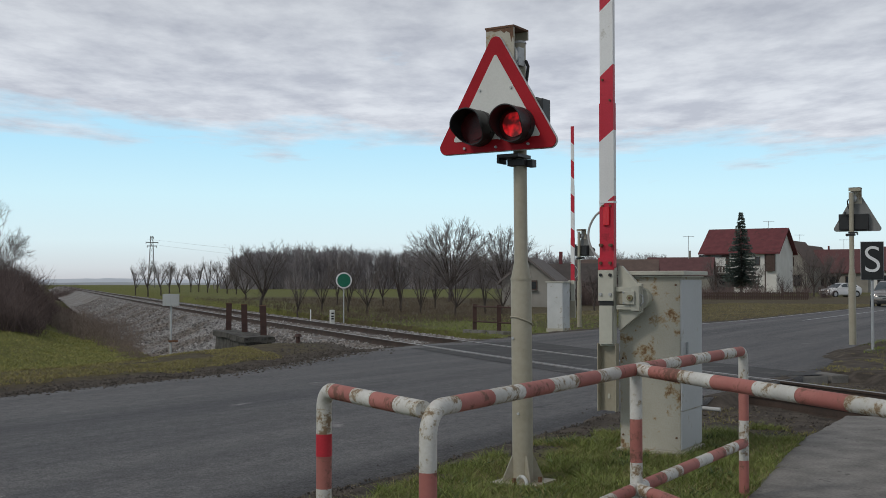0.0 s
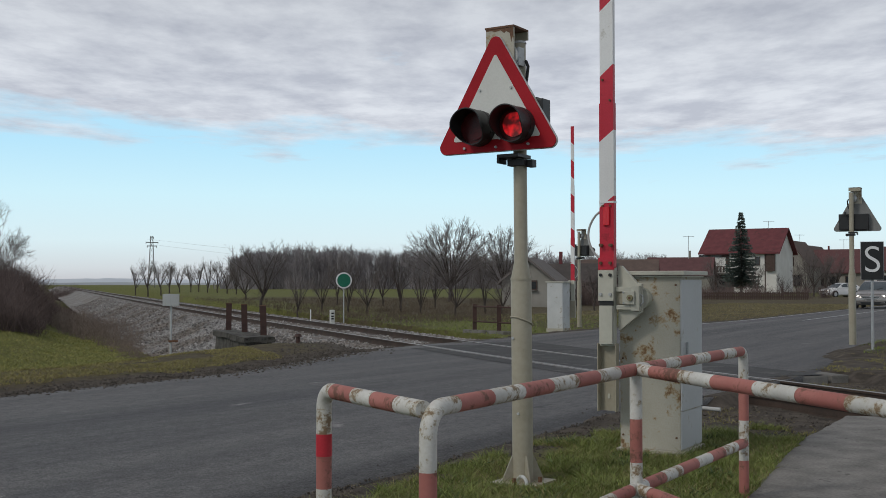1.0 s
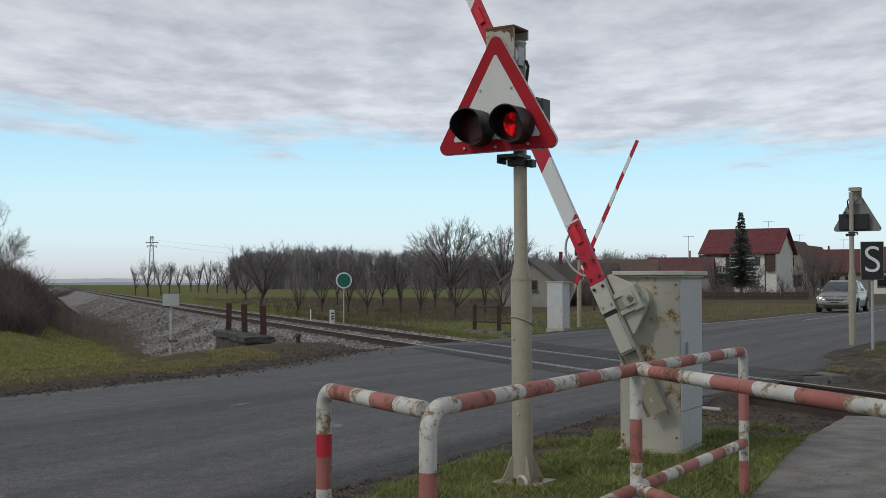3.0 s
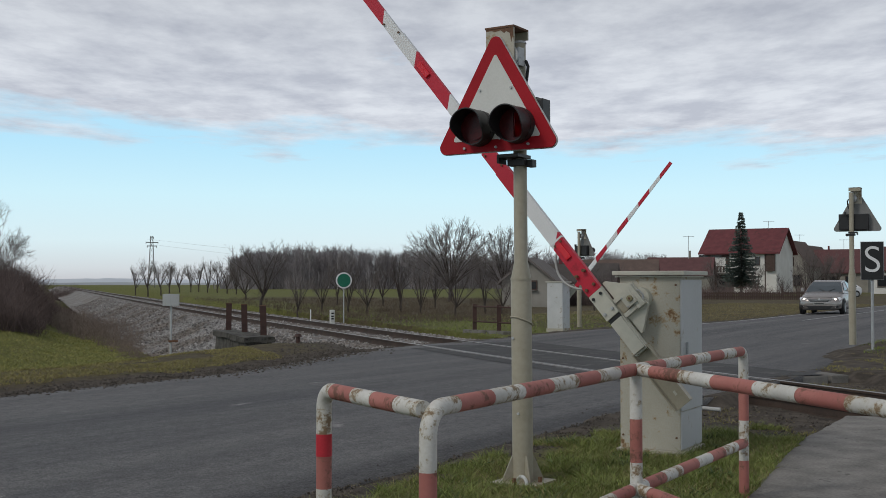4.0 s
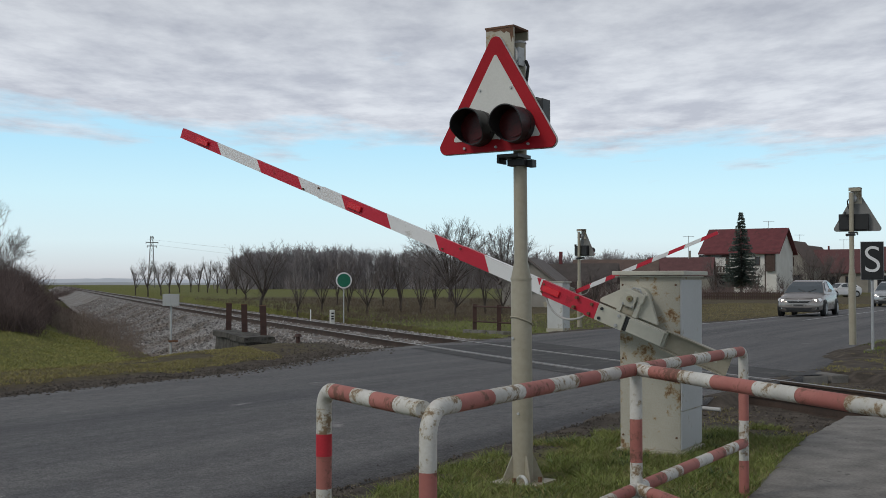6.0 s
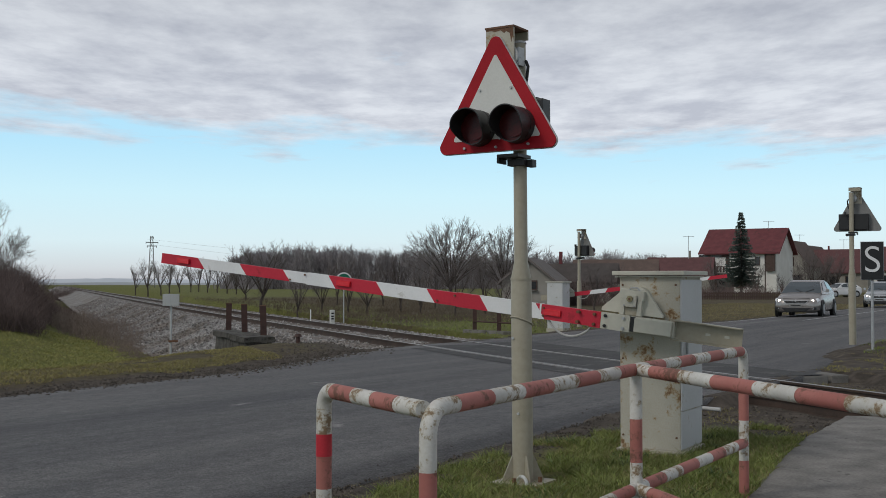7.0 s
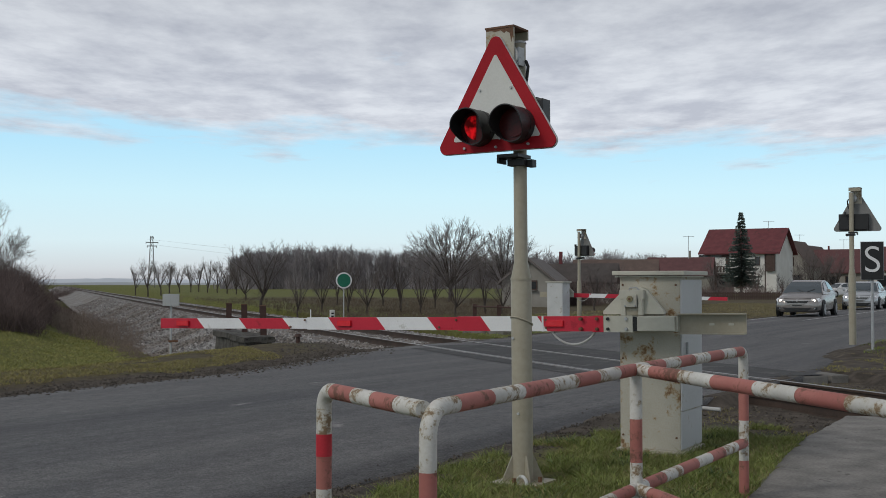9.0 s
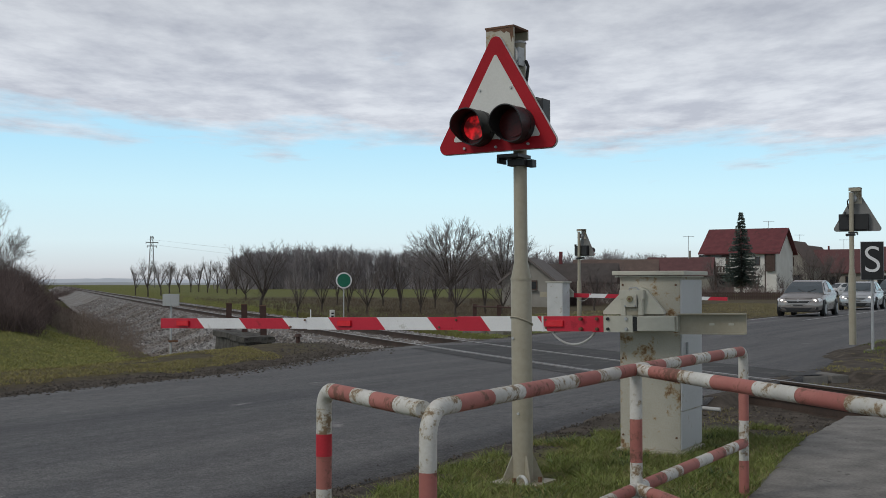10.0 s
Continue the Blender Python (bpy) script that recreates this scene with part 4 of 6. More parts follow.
    part("bell_arm", box(0.035, 0.05, -0.10, -0.02, 2.74, 2.86), "dullgrey", root, bevel=0.003)
    return root


def rounded_vane():
    """A thin round plate in the x-z plane, glowing in front and dark behind."""
    bm = tube([(0, -0.003, 0), (0, 0.0, 0), (0, 0.003, 0)], 0.080, 24, mats=[1, 1])
    bm.normal_update()
    for f in bm.faces:
        c = f.calc_center_median()
        f.material_index = 0 if c.y < -0.0025 else 1
    return bm


VANES = []
mx, my = (0.524, 7.60)
signal_mast(pose(mx, my, 0.0, 0, -0.45, -31), "beige signal post with red-bordered triangle and two hooded red lamps", "crossing signals", lit=True)
signal_mast(pose(7.76, 21.9, 0.12, 0, 0, 152), "beige signal post turned away beside the track", "crossing signals", buried=True)
signal_mast(pose(4.15, 35.2, -0.06, 0, 0, 125), "grey signal post turned away across the road", "crossing signals", buried=True)


# ---- pipe railing ----
RAIL_Z = 0.905
RA, RB, RC, RE = (-0.460, 4.48), (-0.049, 3.79), (0.920, 5.52), (1.817, 7.00)
RF = (1.462 + 0.30, 3.81 - 1.03)


def banded(points, first, step, start_white, radius=0.03, most=99):
    """A pipe of alternating white and red bands; first: length to the first change."""
    pts = [Vector(p) for p in points]
    out, idx, run = [pts[0]], [], 0.0
    nxt, white = first, start_white
    for a, b in zip(pts, pts[1:]):
        ln = (b - a).length
        pos = 0.0
        while nxt < run + ln - 1e-4 and most > 0:
            most -= 1
            pos = nxt - run
            out.append(a + (b - a) * (pos / ln))
            idx.append(1 if white else 0)
            white = not white
            nxt += step * random.uniform(0.92, 1.08)
        out.append(b)
        idx.append(1 if white else 0)
        run += ln
    return tube(out, radius, 16, mats=idx)


def pipe_railing():
    root = thing("pipe_railing", pose(0, 0, 0), "zigzag pipe railing with chipped red and white bands", "railing")
    M2 = ["pipered", "pipewhite"]

    def v(pt, z):
        return Vector((pt[0], pt[1], z))

    def toward(a, b, d):
        a, b = Vector(a), Vector(b)
        return tuple(a + (b - a).normalized() * d)

    def elbow(pt, away, z, r=0.07):
        """Points of a bend from a post up into a bar."""
        pts = [v(pt, z - r - 0.03)]
        for k in range(8):
            t = math.pi / 2 * k / 7
            q = toward(pt, away, r * (1 - math.cos(t)))
            pts.append(v(q, z - r + r * math.sin(t)))
        return pts

    def post(pt, bands, label=""):
        """Bands from the top: (z from, material)."""
        for (z1, k), (z0, _) in zip(bands, bands[1:]):
            part("post_band", tube([v(pt, z0), v(pt, z1)], 0.03 if k != "tape" else 0.0315, 16), k, root, smooth_it=True)

    # outer bars
    bend_a = elbow(RA, RB, RAIL_Z)
    part("elbow", tube(bend_a, 0.03, 16), "pipewhite", root, smooth_it=True)
    a0 = bend_a[-1]
    part("top_bar", banded([a0, v(toward(RB, RA, 0.03), RAIL_Z - 0.004)], 0.03, 0.168, True, most=4), M2, root, smooth_it=True)
    bend_b = elbow(RB, RC, RAIL_Z, 0.09)
    part("elbow", tube(bend_b, 0.03, 16), "pipewhite", root, smooth_it=True)
    part("top_bar", banded([bend_b[-1], v(RC, RAIL_Z)], 0.09, 0.25, True), M2, root, smooth_it=True)
    part("top_bar", banded([v(RC, RAIL_Z), v(toward(RE, RC, 0.06), RAIL_Z)], 0.12, 0.235, True), M2, root, smooth_it=True)
    part("elbow", tube(elbow(RE, RC, RAIL_Z, 0.06), 0.03, 16), "pipewhite", root, smooth_it=True)
    part("top_bar", banded([v(RC, RAIL_Z), v(RF, RAIL_Z)], 0.18, 0.295, True), M2, root, smooth_it=True)
    part("low_bar", banded([v(RB, 0.34), v(RC, 0.34)], 0.2, 0.25, True), M2, root, smooth_it=True)
    part("low_bar", banded([v(RC, 0.34), v(RE, 0.35)], 0.10, 0.235, True), M2, root, smooth_it=True)
    part("low_bar", banded([v(RC, 0.34), v(RF, 0.34)], 0.16, 0.29, True), M2, root, smooth_it=True)
    post(RA, [(RAIL_Z - 0.07, "pipewhite"), (0.735, "tape"), (0.65, "pipered"), (0.525, "pipewhite"), (0.30, "pipered"), (-0.1, "")])
    post(RB, [(RAIL_Z - 0.09, "pipewhite"), (0.70, "pipered"), (0.45, "pipewhite"), (0.22, "pipered"), (-0.1, "")])
    post(RC, [(RAIL_Z, "pipewhite"), (0.67, "pipered"), (0.464, "pipewhite"), (0.22, "pipered"), (-0.1, "")])
    post(RE, [(RAIL_Z - 0.06, "pipewhite"), (0.65, "pipered"), (0.487, "pipewhite"), (0.246, "pipered"), (-0.1, "")])
    post(RF, [(RAIL_Z, "pipewhite"), (0.65, "pipered"), (0.45, "pipewhite"), (0.2, "pipered"), (-0.1, "")])


pipe_railing()



# ---- plants ----
def limb(verts, faces, a, b, ra, rb, sides=3):
    """A tapered limb from a to b, into running lists."""
    d = (b - a)
    if d.length < 1e-6:
        return
    d.normalize()
    u = d.orthogonal().normalized()
    w = d.cross(u)
    base = len(verts)
    for p, r in ((a, ra), (b, rb)):
        for j in range(sides):
            t = 2 * math.pi * j / sides
            q = p + (u * math.cos(t) + w * math.sin(t)) * r
            verts.append((q.x, q.y, q.z))
    for j in range(sides):
        k = (j + 1) % sides
        faces.append((base + j, base + k, base + sides + k, base + sides + j))


def grow(rng, tv, tf, cv, cf, p, d, ln, r, level, most, spread, droop, wood_level, forks, least):
    """One limb of a bare tree in two bent pieces, then its forks. Thick wood goes to the trunk lists, thin to the crown."""
    v, f = (tv, tf) if level <= wood_level else (cv, cf)
    mid = p + d * ln * 0.5
    d2 = (d + Vector((rng.uniform(-1, 1), rng.uniform(-1, 1), rng.uniform(-0.6, 0.8))) * 0.22).normalized()
    end = mid + d2 * ln * 0.5
    sides = 6 if level == 0 else (4 if level <= wood_level else 3)
    limb(v, f, p, mid, r, r * 0.82, sides)
    limb(v, f, mid, end, r * 0.82, r * 0.62, sides)
    if level >= most:
        return
    n = forks if level else forks + 3
    for k in range(n):
        t = rng.uniform(0.40 if level == 0 else 0.25, 1.0) if k else 1.0
        at = p.lerp(mid, t * 2) if t < 0.5 else mid.lerp(end, t * 2 - 1)
        side = Vector((rng.gauss(0, 1), rng.gauss(0, 1), rng.gauss(0, 0.5) + droop)).normalized()
        dd = (d2 * (1 - spread) + side * spread).normalized()
        grow(rng, tv, tf, cv, cf, at, dd, ln * (rng.uniform(0.95, 1.35) if level == 0 else rng.uniform(0.55, 0.80)), max(least, r * (0.58 if k == 0 else 0.42)), level + 1, most, spread, droop, wood_level, forks, least)


def fruit_tree(seed, height, radius):
    """A low orchard tree: crooked trunk, several rising limbs, thickets of fine upright shoots."""
    rng = random.Random(seed)
    tv, tf, cv, cf = [], [], [], []
    fork = Vector((rng.uniform(-0.12, 0.12), rng.uniform(-0.12, 0.12), height * rng.uniform(0.17, 0.24)))
    knee = fork * 0.55 + Vector((rng.uniform(-0.06, 0.06), rng.uniform(-0.06, 0.06), 0))
    limb(tv, tf, Vector((0, 0, -0.15)), knee, 0.068, 0.056, 8)
    limb(tv, tf, knee, fork, 0.056, 0.048, 8)

    def shoots(a, b, n, ln, w, depth):
        along = (b - a).normalized()
        for _ in range(n):
            e = a.lerp(b, rng.uniform(0.15, 1.0))
            d = (along * 0.5 + Vector((rng.gauss(0, 0.55), rng.gauss(0, 0.55), 0.65 + rng.gauss(0, 0.3)))).normalized()
            k = ln * rng.uniform(0.5, 1.1)
            m = e + d * k * 0.55
            f = m + (d + Vector((rng.gauss(0, 0.25), rng.gauss(0, 0.25), 0.25))).normalized() * k * 0.45
            limb(cv, cf, e, m, w, w * 0.75)
            limb(cv, cf, m, f, w * 0.75, w * 0.45)
            if depth:
                shoots(e, f, 3, ln * 0.5, w * 0.6, depth - 1)
    for k in range(7):
        t = 2 * math.pi * (k + rng.uniform(-0.4, 0.4)) / 7
        reach = radius * rng.uniform(0.25, 0.85)
        tip = Vector((math.cos(t) * reach, math.sin(t) * reach, height * rng.uniform(0.50, 0.86) - 0.12 * height * reach / radius))
        mid = fork.lerp(tip, 0.45) + Vector((rng.gauss(0, 0.09), rng.gauss(0, 0.09), rng.uniform(-0.05, 0.25)))
        root_at = fork * rng.uniform(0.55, 1.0)
        limb(tv, tf, root_at, mid, 0.034, 0.022, 6)
        limb(tv, tf, mid, tip, 0.022, 0.010, 5)
        shoots(fork.lerp(mid, 0.5), mid, 3, height * 0.22, 0.010, 2)
        shoots(mid, tip, rng.randint(5, 9), height * rng.uniform(0.20, 0.30), 0.010, 2)
    shoots(Vector((0, 0, 0.0)), fork, 5, height * 0.2, 0.008, 1)
    k = height / max(v[2] for v in cv)
    tv, cv = [[(x * k, y * k, z * k) for x, y, z in lst] for lst in (tv, cv)]
    root = thing("fruit_tree", pose(0, 0, 0), "bare dark fruit tree with a low forked trunk in the grass", "tree", "orchard trees")
    for nm, v, f, mt in (("trunk", tv, tf, "bark"), ("crown", cv, cf, "twig")):
        ob = new(nm, raw(nm, v, f, mt))
        ob.parent = root
    return root


def sapling(name, label, seed, height, trunk, radius, most=6, spread=0.5, forks=3, twig="twig", droop=0.25, group="", least=0.006):
    rng = random.Random(seed)
    tv, tf, cv, cf = [], [], [], []
    d0 = Vector((rng.uniform(-0.12, 0.12), rng.uniform(-0.12, 0.12), 1)).normalized()
    grow(rng, tv, tf, cv, cf, Vector((0, 0, -0.1)), d0, trunk * height, radius * height, 0, most, spread, droop, 1, forks, least)
    top = max(v[2] for v in cv)
    k = height / top
    tv = [(x * k, y * k, z * k) for x, y, z in tv]
    cv = [(x * k, y * k, z * k) for x, y, z in cv]
    root = thing(name, pose(0, 0, 0), label, "tree", group)
    for nm, v, f, mt in (("trunk", tv, tf, "bark"), ("crown", cv, cf, twig)):
        ob = new(nm, raw(nm, v, f, mt))
        ob.parent = root
    return root


def dome_tree(name, label, seed, height, radius):
    """A broad tree: limbs fanning from a short trunk to a rounded crown of fine twigs."""
    rng = random.Random(seed)
    tv, tf, cv, cf = [], [], [], []
    fork = Vector((0, 0, height * 0.16))
    limb(tv, tf, Vector((0, 0, -0.2)), fork, 0.16, 0.13, 8)
    centre = Vector((0, 0, height * 0.40))

    def twigs(a, b, n, ln, w, depth):
        along = (b - a).normalized()
        for _ in range(n):
            e = a.lerp(b, rng.uniform(0.1, 1.0))
            out = (e - centre).normalized()
            d = (along * 0.75 + out * 0.35 + Vector((rng.gauss(0, 0.55), rng.gauss(0, 0.55), 0.15 + rng.gauss(0, 0.42)))).normalized()
            f = e + d * ln * rng.uniform(0.55, 1.1)
            limb(cv, cf, e, f, w, w * 0.55)
            if depth:
                twigs(e, f, 4, ln * 0.58, w * 0.68, depth - 1)
    for k in range(34):
        # limbs fan out to an even dome
        up = 0.02 + 0.96 * ((k + 0.5) / 34)
        t = 2.39996 * k + rng.uniform(-0.2, 0.2)
        flat = math.sqrt(1 - up * up)
        g = rng.uniform(0.66, 0.84)
        tip = centre + Vector((math.cos(t) * flat * radius * g, math.sin(t) * flat * radius * g, up * height * 0.60 * g))
        mid = fork.lerp(tip, 0.5) + Vector((rng.gauss(0, 0.10), rng.gauss(0, 0.10), rng.uniform(0.0, 0.3)))
        limb(tv, tf, fork, mid, 0.040, 0.026, 5)
        limb(tv, tf, mid, tip, 0.026, 0.012, 4)
        twigs(mid, tip, 11, 0.95, 0.013, 2)
        twigs(fork.lerp(mid, 0.6), mid, 3, 0.9, 0.012, 2)
    root = thing(name, pose(0, 0, 0), label, "tree")
    for nm, v, f, mt in (("trunk", tv, tf, "bark"), ("crown", cv, cf, "twiglight")):
        ob = new(nm, raw(nm, v, f, mt))
        ob.parent = root
    return root


def at_view(px, d, z=0.0):
    """Ground place at a bearing (tangent) and distance ahead."""
    return ((px - 784) / 2043.0 * d, d, z)


def plant_trees():
    kinds = [fruit_tree(11 + k, 3.4, 1.25 + 0.15 * k) for k in range(4)]
    pale = dome_tree("walnut_tree", "large bare pale-twigged tree with a rounded crown", 31, 6.7, 3.8)
    spots = [(462, 62, 3.9, 3), (527, 50, 2.1, 1), (570, 58, 2.4, 2), (617, 56, 2.9, 1), (650, 54, 2.3, 2), (709, 56, 3.0, 0), (745, 52, 2.5, 1),
             (806, 50, 2.7, 2), (858, 54, 2.7, 0), (888, 52, 2.3, 2), (1052, 60, 2.5, 1), (435, 92, 3.6, 2), (597, 74, 3.0, 0), (678, 72, 2.8, 3), (770, 64, 2.4, 0), (1085, 75, 3.0, 2)]
    used = set()
    rng = random.Random(5)
    for px, d, h, k in spots:
        m = pose(*at_view(px, d, -0.16), 0, 0, rng.uniform(0, 360)) @ Matrix.Diagonal((1.25 * h / 3.4 if px == 462 else h / 3.4, h / 3.4, h / 3.4, 1))
        if k not in used:
            used.add(k)
            kinds[k].matrix_basis = m
        else:
            c = copy_thing(kinds[k], Matrix.Identity(4))
            c.matrix_basis = m
    pale.matrix_basis = pose(*at_view(797, 86, -0.2), 0, 0, 40)
    c = copy_thing(pale, Matrix.Identity(4))
    c.matrix_basis = pose(*at_view(892, 92, -0.2), 0, 0, 170) @ Matrix.Diagonal((0.85, 0.85, 0.96, 1))
    # small trees by the pylon
    for px, d, h in ((240, 150, 3.9), (262, 140, 4.6), (285, 150, 4.5), (300, 160, 4.6), (318, 165, 4.6), (338, 170, 4.3), (352, 175, 4.8), (368, 165, 5.2), (385, 160, 4.8), (402, 150, 4.8), (418, 140, 4.8)):
        c = copy_thing(kinds[rng.randrange(4)], Matrix.Identity(4))
        s = h / 3.4
        c.matrix_basis = pose(*at_view(px, d, -0.2), 0, 0, rng.uniform(0, 360)) @ Matrix.Diagonal((s, s, s, 1))
        tagged(c, "small bare tree at the edge of the field", group="field trees")
    # garden trees by the houses
    for px, d, h in ((1340, 118, 3.8), (1262, 112, 4.4), (1440, 118, 5.2), (1425, 112, 4.6), (1462, 122, 5.0), (1385, 110, 2.6), (1410, 112, 2.6), (1270, 100, 2.6), (1480, 130, 5.0)):
        c = copy_thing(kinds[rng.randrange(4)], Matrix.Identity(4))
        s = h / 3.4
        c.matrix_basis = pose(*at_view(px, d, -0.2), 0, 0, rng.uniform(0, 360)) @ Matrix.Diagonal((s, s, s, 1))
        tagged(c, "bare garden tree in front of the houses", group="garden trees")


plant_trees()


def far_wood(name, label, count, x_of, d_range, h_range, seed):
    """A stand of bare trees too far to count: one mesh."""
    rng = random.Random(seed)
    verts, faces = [], []
    for _ in range(count):
        d = rng.uniform(*d_range)
        px = x_of(rng)
        base = Vector(at_view(px, d, -0.3))
        lo, hi = h_range(px)
        h = rng.uniform(lo, hi)
        lean = Vector((rng.gauss(0, 0.04), rng.gauss(0, 0.04), 1))
        limb(verts, faces, base, base + lean * h * 0.7, 0.12, 0.06)
        for k in range(12):
            a = base + Vector((rng.gauss(0, 1.6), rng.gauss(0, 1.6), 0))
            limb(verts, faces, a, a + Vector((rng.gauss(0, 0.8), rng.gauss(0, 0.8), rng.uniform(1.2, 4.0))), 0.10, 0.03)
        for k in range(30):
            t = rng.uniform(0.18, 0.86)
            a = base + lean * h * t
            out = Vector((rng.gauss(0, 1), rng.gauss(0, 1), 0)).normalized()
            b = a + out * h * rng.uniform(0.04, 0.15) + Vector((0, 0, h * rng.uniform(0.06, 0.22)))
            limb(verts, faces, a, b, 0.05, 0.028)
            for j in range(4):
                c0 = a.lerp(b, rng.uniform(0.4, 1.0))
                c1 = c0 + Vector((rng.gauss(0, 0.05), rng.gauss(0, 0.05), rng.uniform(0.0, 0.12))) * h
                limb(verts, faces, c0, c1, 0.030, 0.016)
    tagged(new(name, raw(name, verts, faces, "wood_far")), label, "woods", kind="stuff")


far_wood("wood_belt", "dense bare grey-brown winter wood behind the field, greyed for haze", 450, lambda r: r.uniform(408, 775), (240, 310),
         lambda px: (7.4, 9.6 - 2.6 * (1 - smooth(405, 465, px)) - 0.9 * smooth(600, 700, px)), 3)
far_wood("wood_belt", "lower bare wood behind the sheds, greyed for haze", 330, lambda r: r.uniform(740, 1185), (260, 320),
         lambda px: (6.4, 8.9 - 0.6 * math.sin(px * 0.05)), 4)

def shrubs(name, label, count, place, height, seed, material="shrub", stems=22):
    rng = random.Random(seed)
    verts, faces = [], []
    for _ in range(count):
        x, y = place(rng)
        base = Vector((x, y, ground_z(x, y) - 0.05))
        h = height(x, y) * rng.uniform(0.7, 1.15)
        for _ in range(stems):
            d = Vector((rng.gauss(0, 0.42), rng.gauss(0, 0.42), 1)).normalized()
            a = base + Vector((rng.gauss(0, 0.2), rng.gauss(0, 0.2), 0))
            ln = h * rng.uniform(0.55, 1.05)
            m = a + d * ln * 0.55
            e = m + (d + Vector((rng.gauss(0, 0.4), rng.gauss(0, 0.4), 0.0))).normalized() * ln * 0.45
            w = 0.006 + 0.004 * h
            limb(verts, faces, a, m, w, w * 0.7)
            limb(verts, faces, m, e, w * 0.7, w * 0.25)
            for j in range(4):
                c0 = a.lerp(m, rng.uniform(0.4, 1)) if j < 2 else m.lerp(e, rng.uniform(0, 0.8))
                c1 = c0 + (d * 0.6 + Vector((rng.gauss(0, 0.6), rng.gauss(0, 0.6), 0.3))).normalized() * ln * rng.uniform(0.15, 0.35)
                limb(verts, faces, c0, c1, w * 0.5, w * 0.2)
    return tagged(new(name, raw(name, verts, faces, material)), label, "shrubs", kind="stuff")


def scrub():
    def bank(r):
        d = r.uniform(40, 72)
        px = r.uniform(-120, 66) if d < 56 else r.uniform(-120, 84)
        return at_view(px, d)[:2]
    shrubs("thicket", "dense bare brown thicket on the bank beside the track", 560, bank, lambda x, y: (1.35 + 1.2 * smooth(40, 60, y)) * (1 - 0.45 * smooth(25, 70, 784 + 2043 * x / y)), 8, stems=30)
    def toe(r):
        s = r.uniform(15, 48)
        return track_xy(s, 4.2 - 0.6 * smooth(18, 32, s) + (1.0 + 2.6 * smooth(18, 34, s)) * r.random() ** 1.2)
    shrubs("scrub", "low dry brown scrub at the foot of the embankment", 360, toe, lambda x, y: 0.14 + 0.85 * smooth(35, 54, y), 9, "brush", 11)
    def verge(r):
        s = r.uniform(46, 120)
        return track_xy(s, r.uniform(3.8, 9.0))
    shrubs("scrub", "brown scrub along the track further off", 420, verge, lambda x, y: 1.05, 10, "shrub", 16)
    def hem(r):
        s = r.uniform(3, 70)
        return track_xy(s, 3.6 - 1.3 * smooth(16, 40, s) + 1.9 * r.random())
    shrubs("dry_tufts", "matted dry brown growth at the foot of the ballast", 620, hem, lambda x, y: 0.18 + 0.12 * smooth(45, 70, y), 18, "brush", 13)

    def weeds(r):
        d = 43 + 60 * r.random() ** 1.3
        return at_view(r.uniform(330, 900), d)[:2]
    shrubs("dry_weeds", "dead brown weeds and brambles under the orchard trees", 1500, weeds, lambda x, y: 0.34, 25, "weed", 9)

    def hump(r):
        return at_view(r.uniform(93, 150), r.uniform(185, 215))[:2]
    shrubs("thicket", "dark distant thicket beyond the curve of the track", 90, hump, lambda x, y: 3.5 - 1.6 * smooth(120, 155, 784 + 2043 * x / y), 14, "shrub", 20)

    def hedge(r):
        px = r.choice((r.uniform(1245, 1290), r.uniform(1395, 1480), r.uniform(1290, 1400)))
        return at_view(px, r.uniform(104, 114))[:2]
    shrubs("hedge", "bare dark garden bushes before the houses", 60, hedge, lambda x, y: 1.5, 15, "shrub", 18)

    def yard(r):
        return at_view(r.uniform(985, 1245), r.uniform(70, 79))[:2]
    shrubs("hedge", "tall bare bushes before the farm buildings", 75, yard, lambda x, y: 1.9, 27, "shrub", 20)

    def reeds(r):
        return at_view(r.uniform(330, 420), r.uniform(62, 80))[:2]
    shrubs("reeds", "dry reddish reeds in the field", 60, reeds, lambda x, y: 0.7, 12, "dryblade", 20)
    t = sapling("bank_tree", "bare young tree rising from the thicket", 77, 4.6, 0.30, 0.009, 6, 0.42, 3, "twig", 0.3)
    t.matrix_basis = pose(*at_view(-14, 50, 0.4), 0, 0, 30)
    c = copy_thing(t, Matrix.Identity(4))
    c.matrix_basis = pose(*at_view(6, 58, 0.6), 0, 0, 140) @ Matrix.Diagonal((0.7, 0.7, 0.7, 1))


scrub()


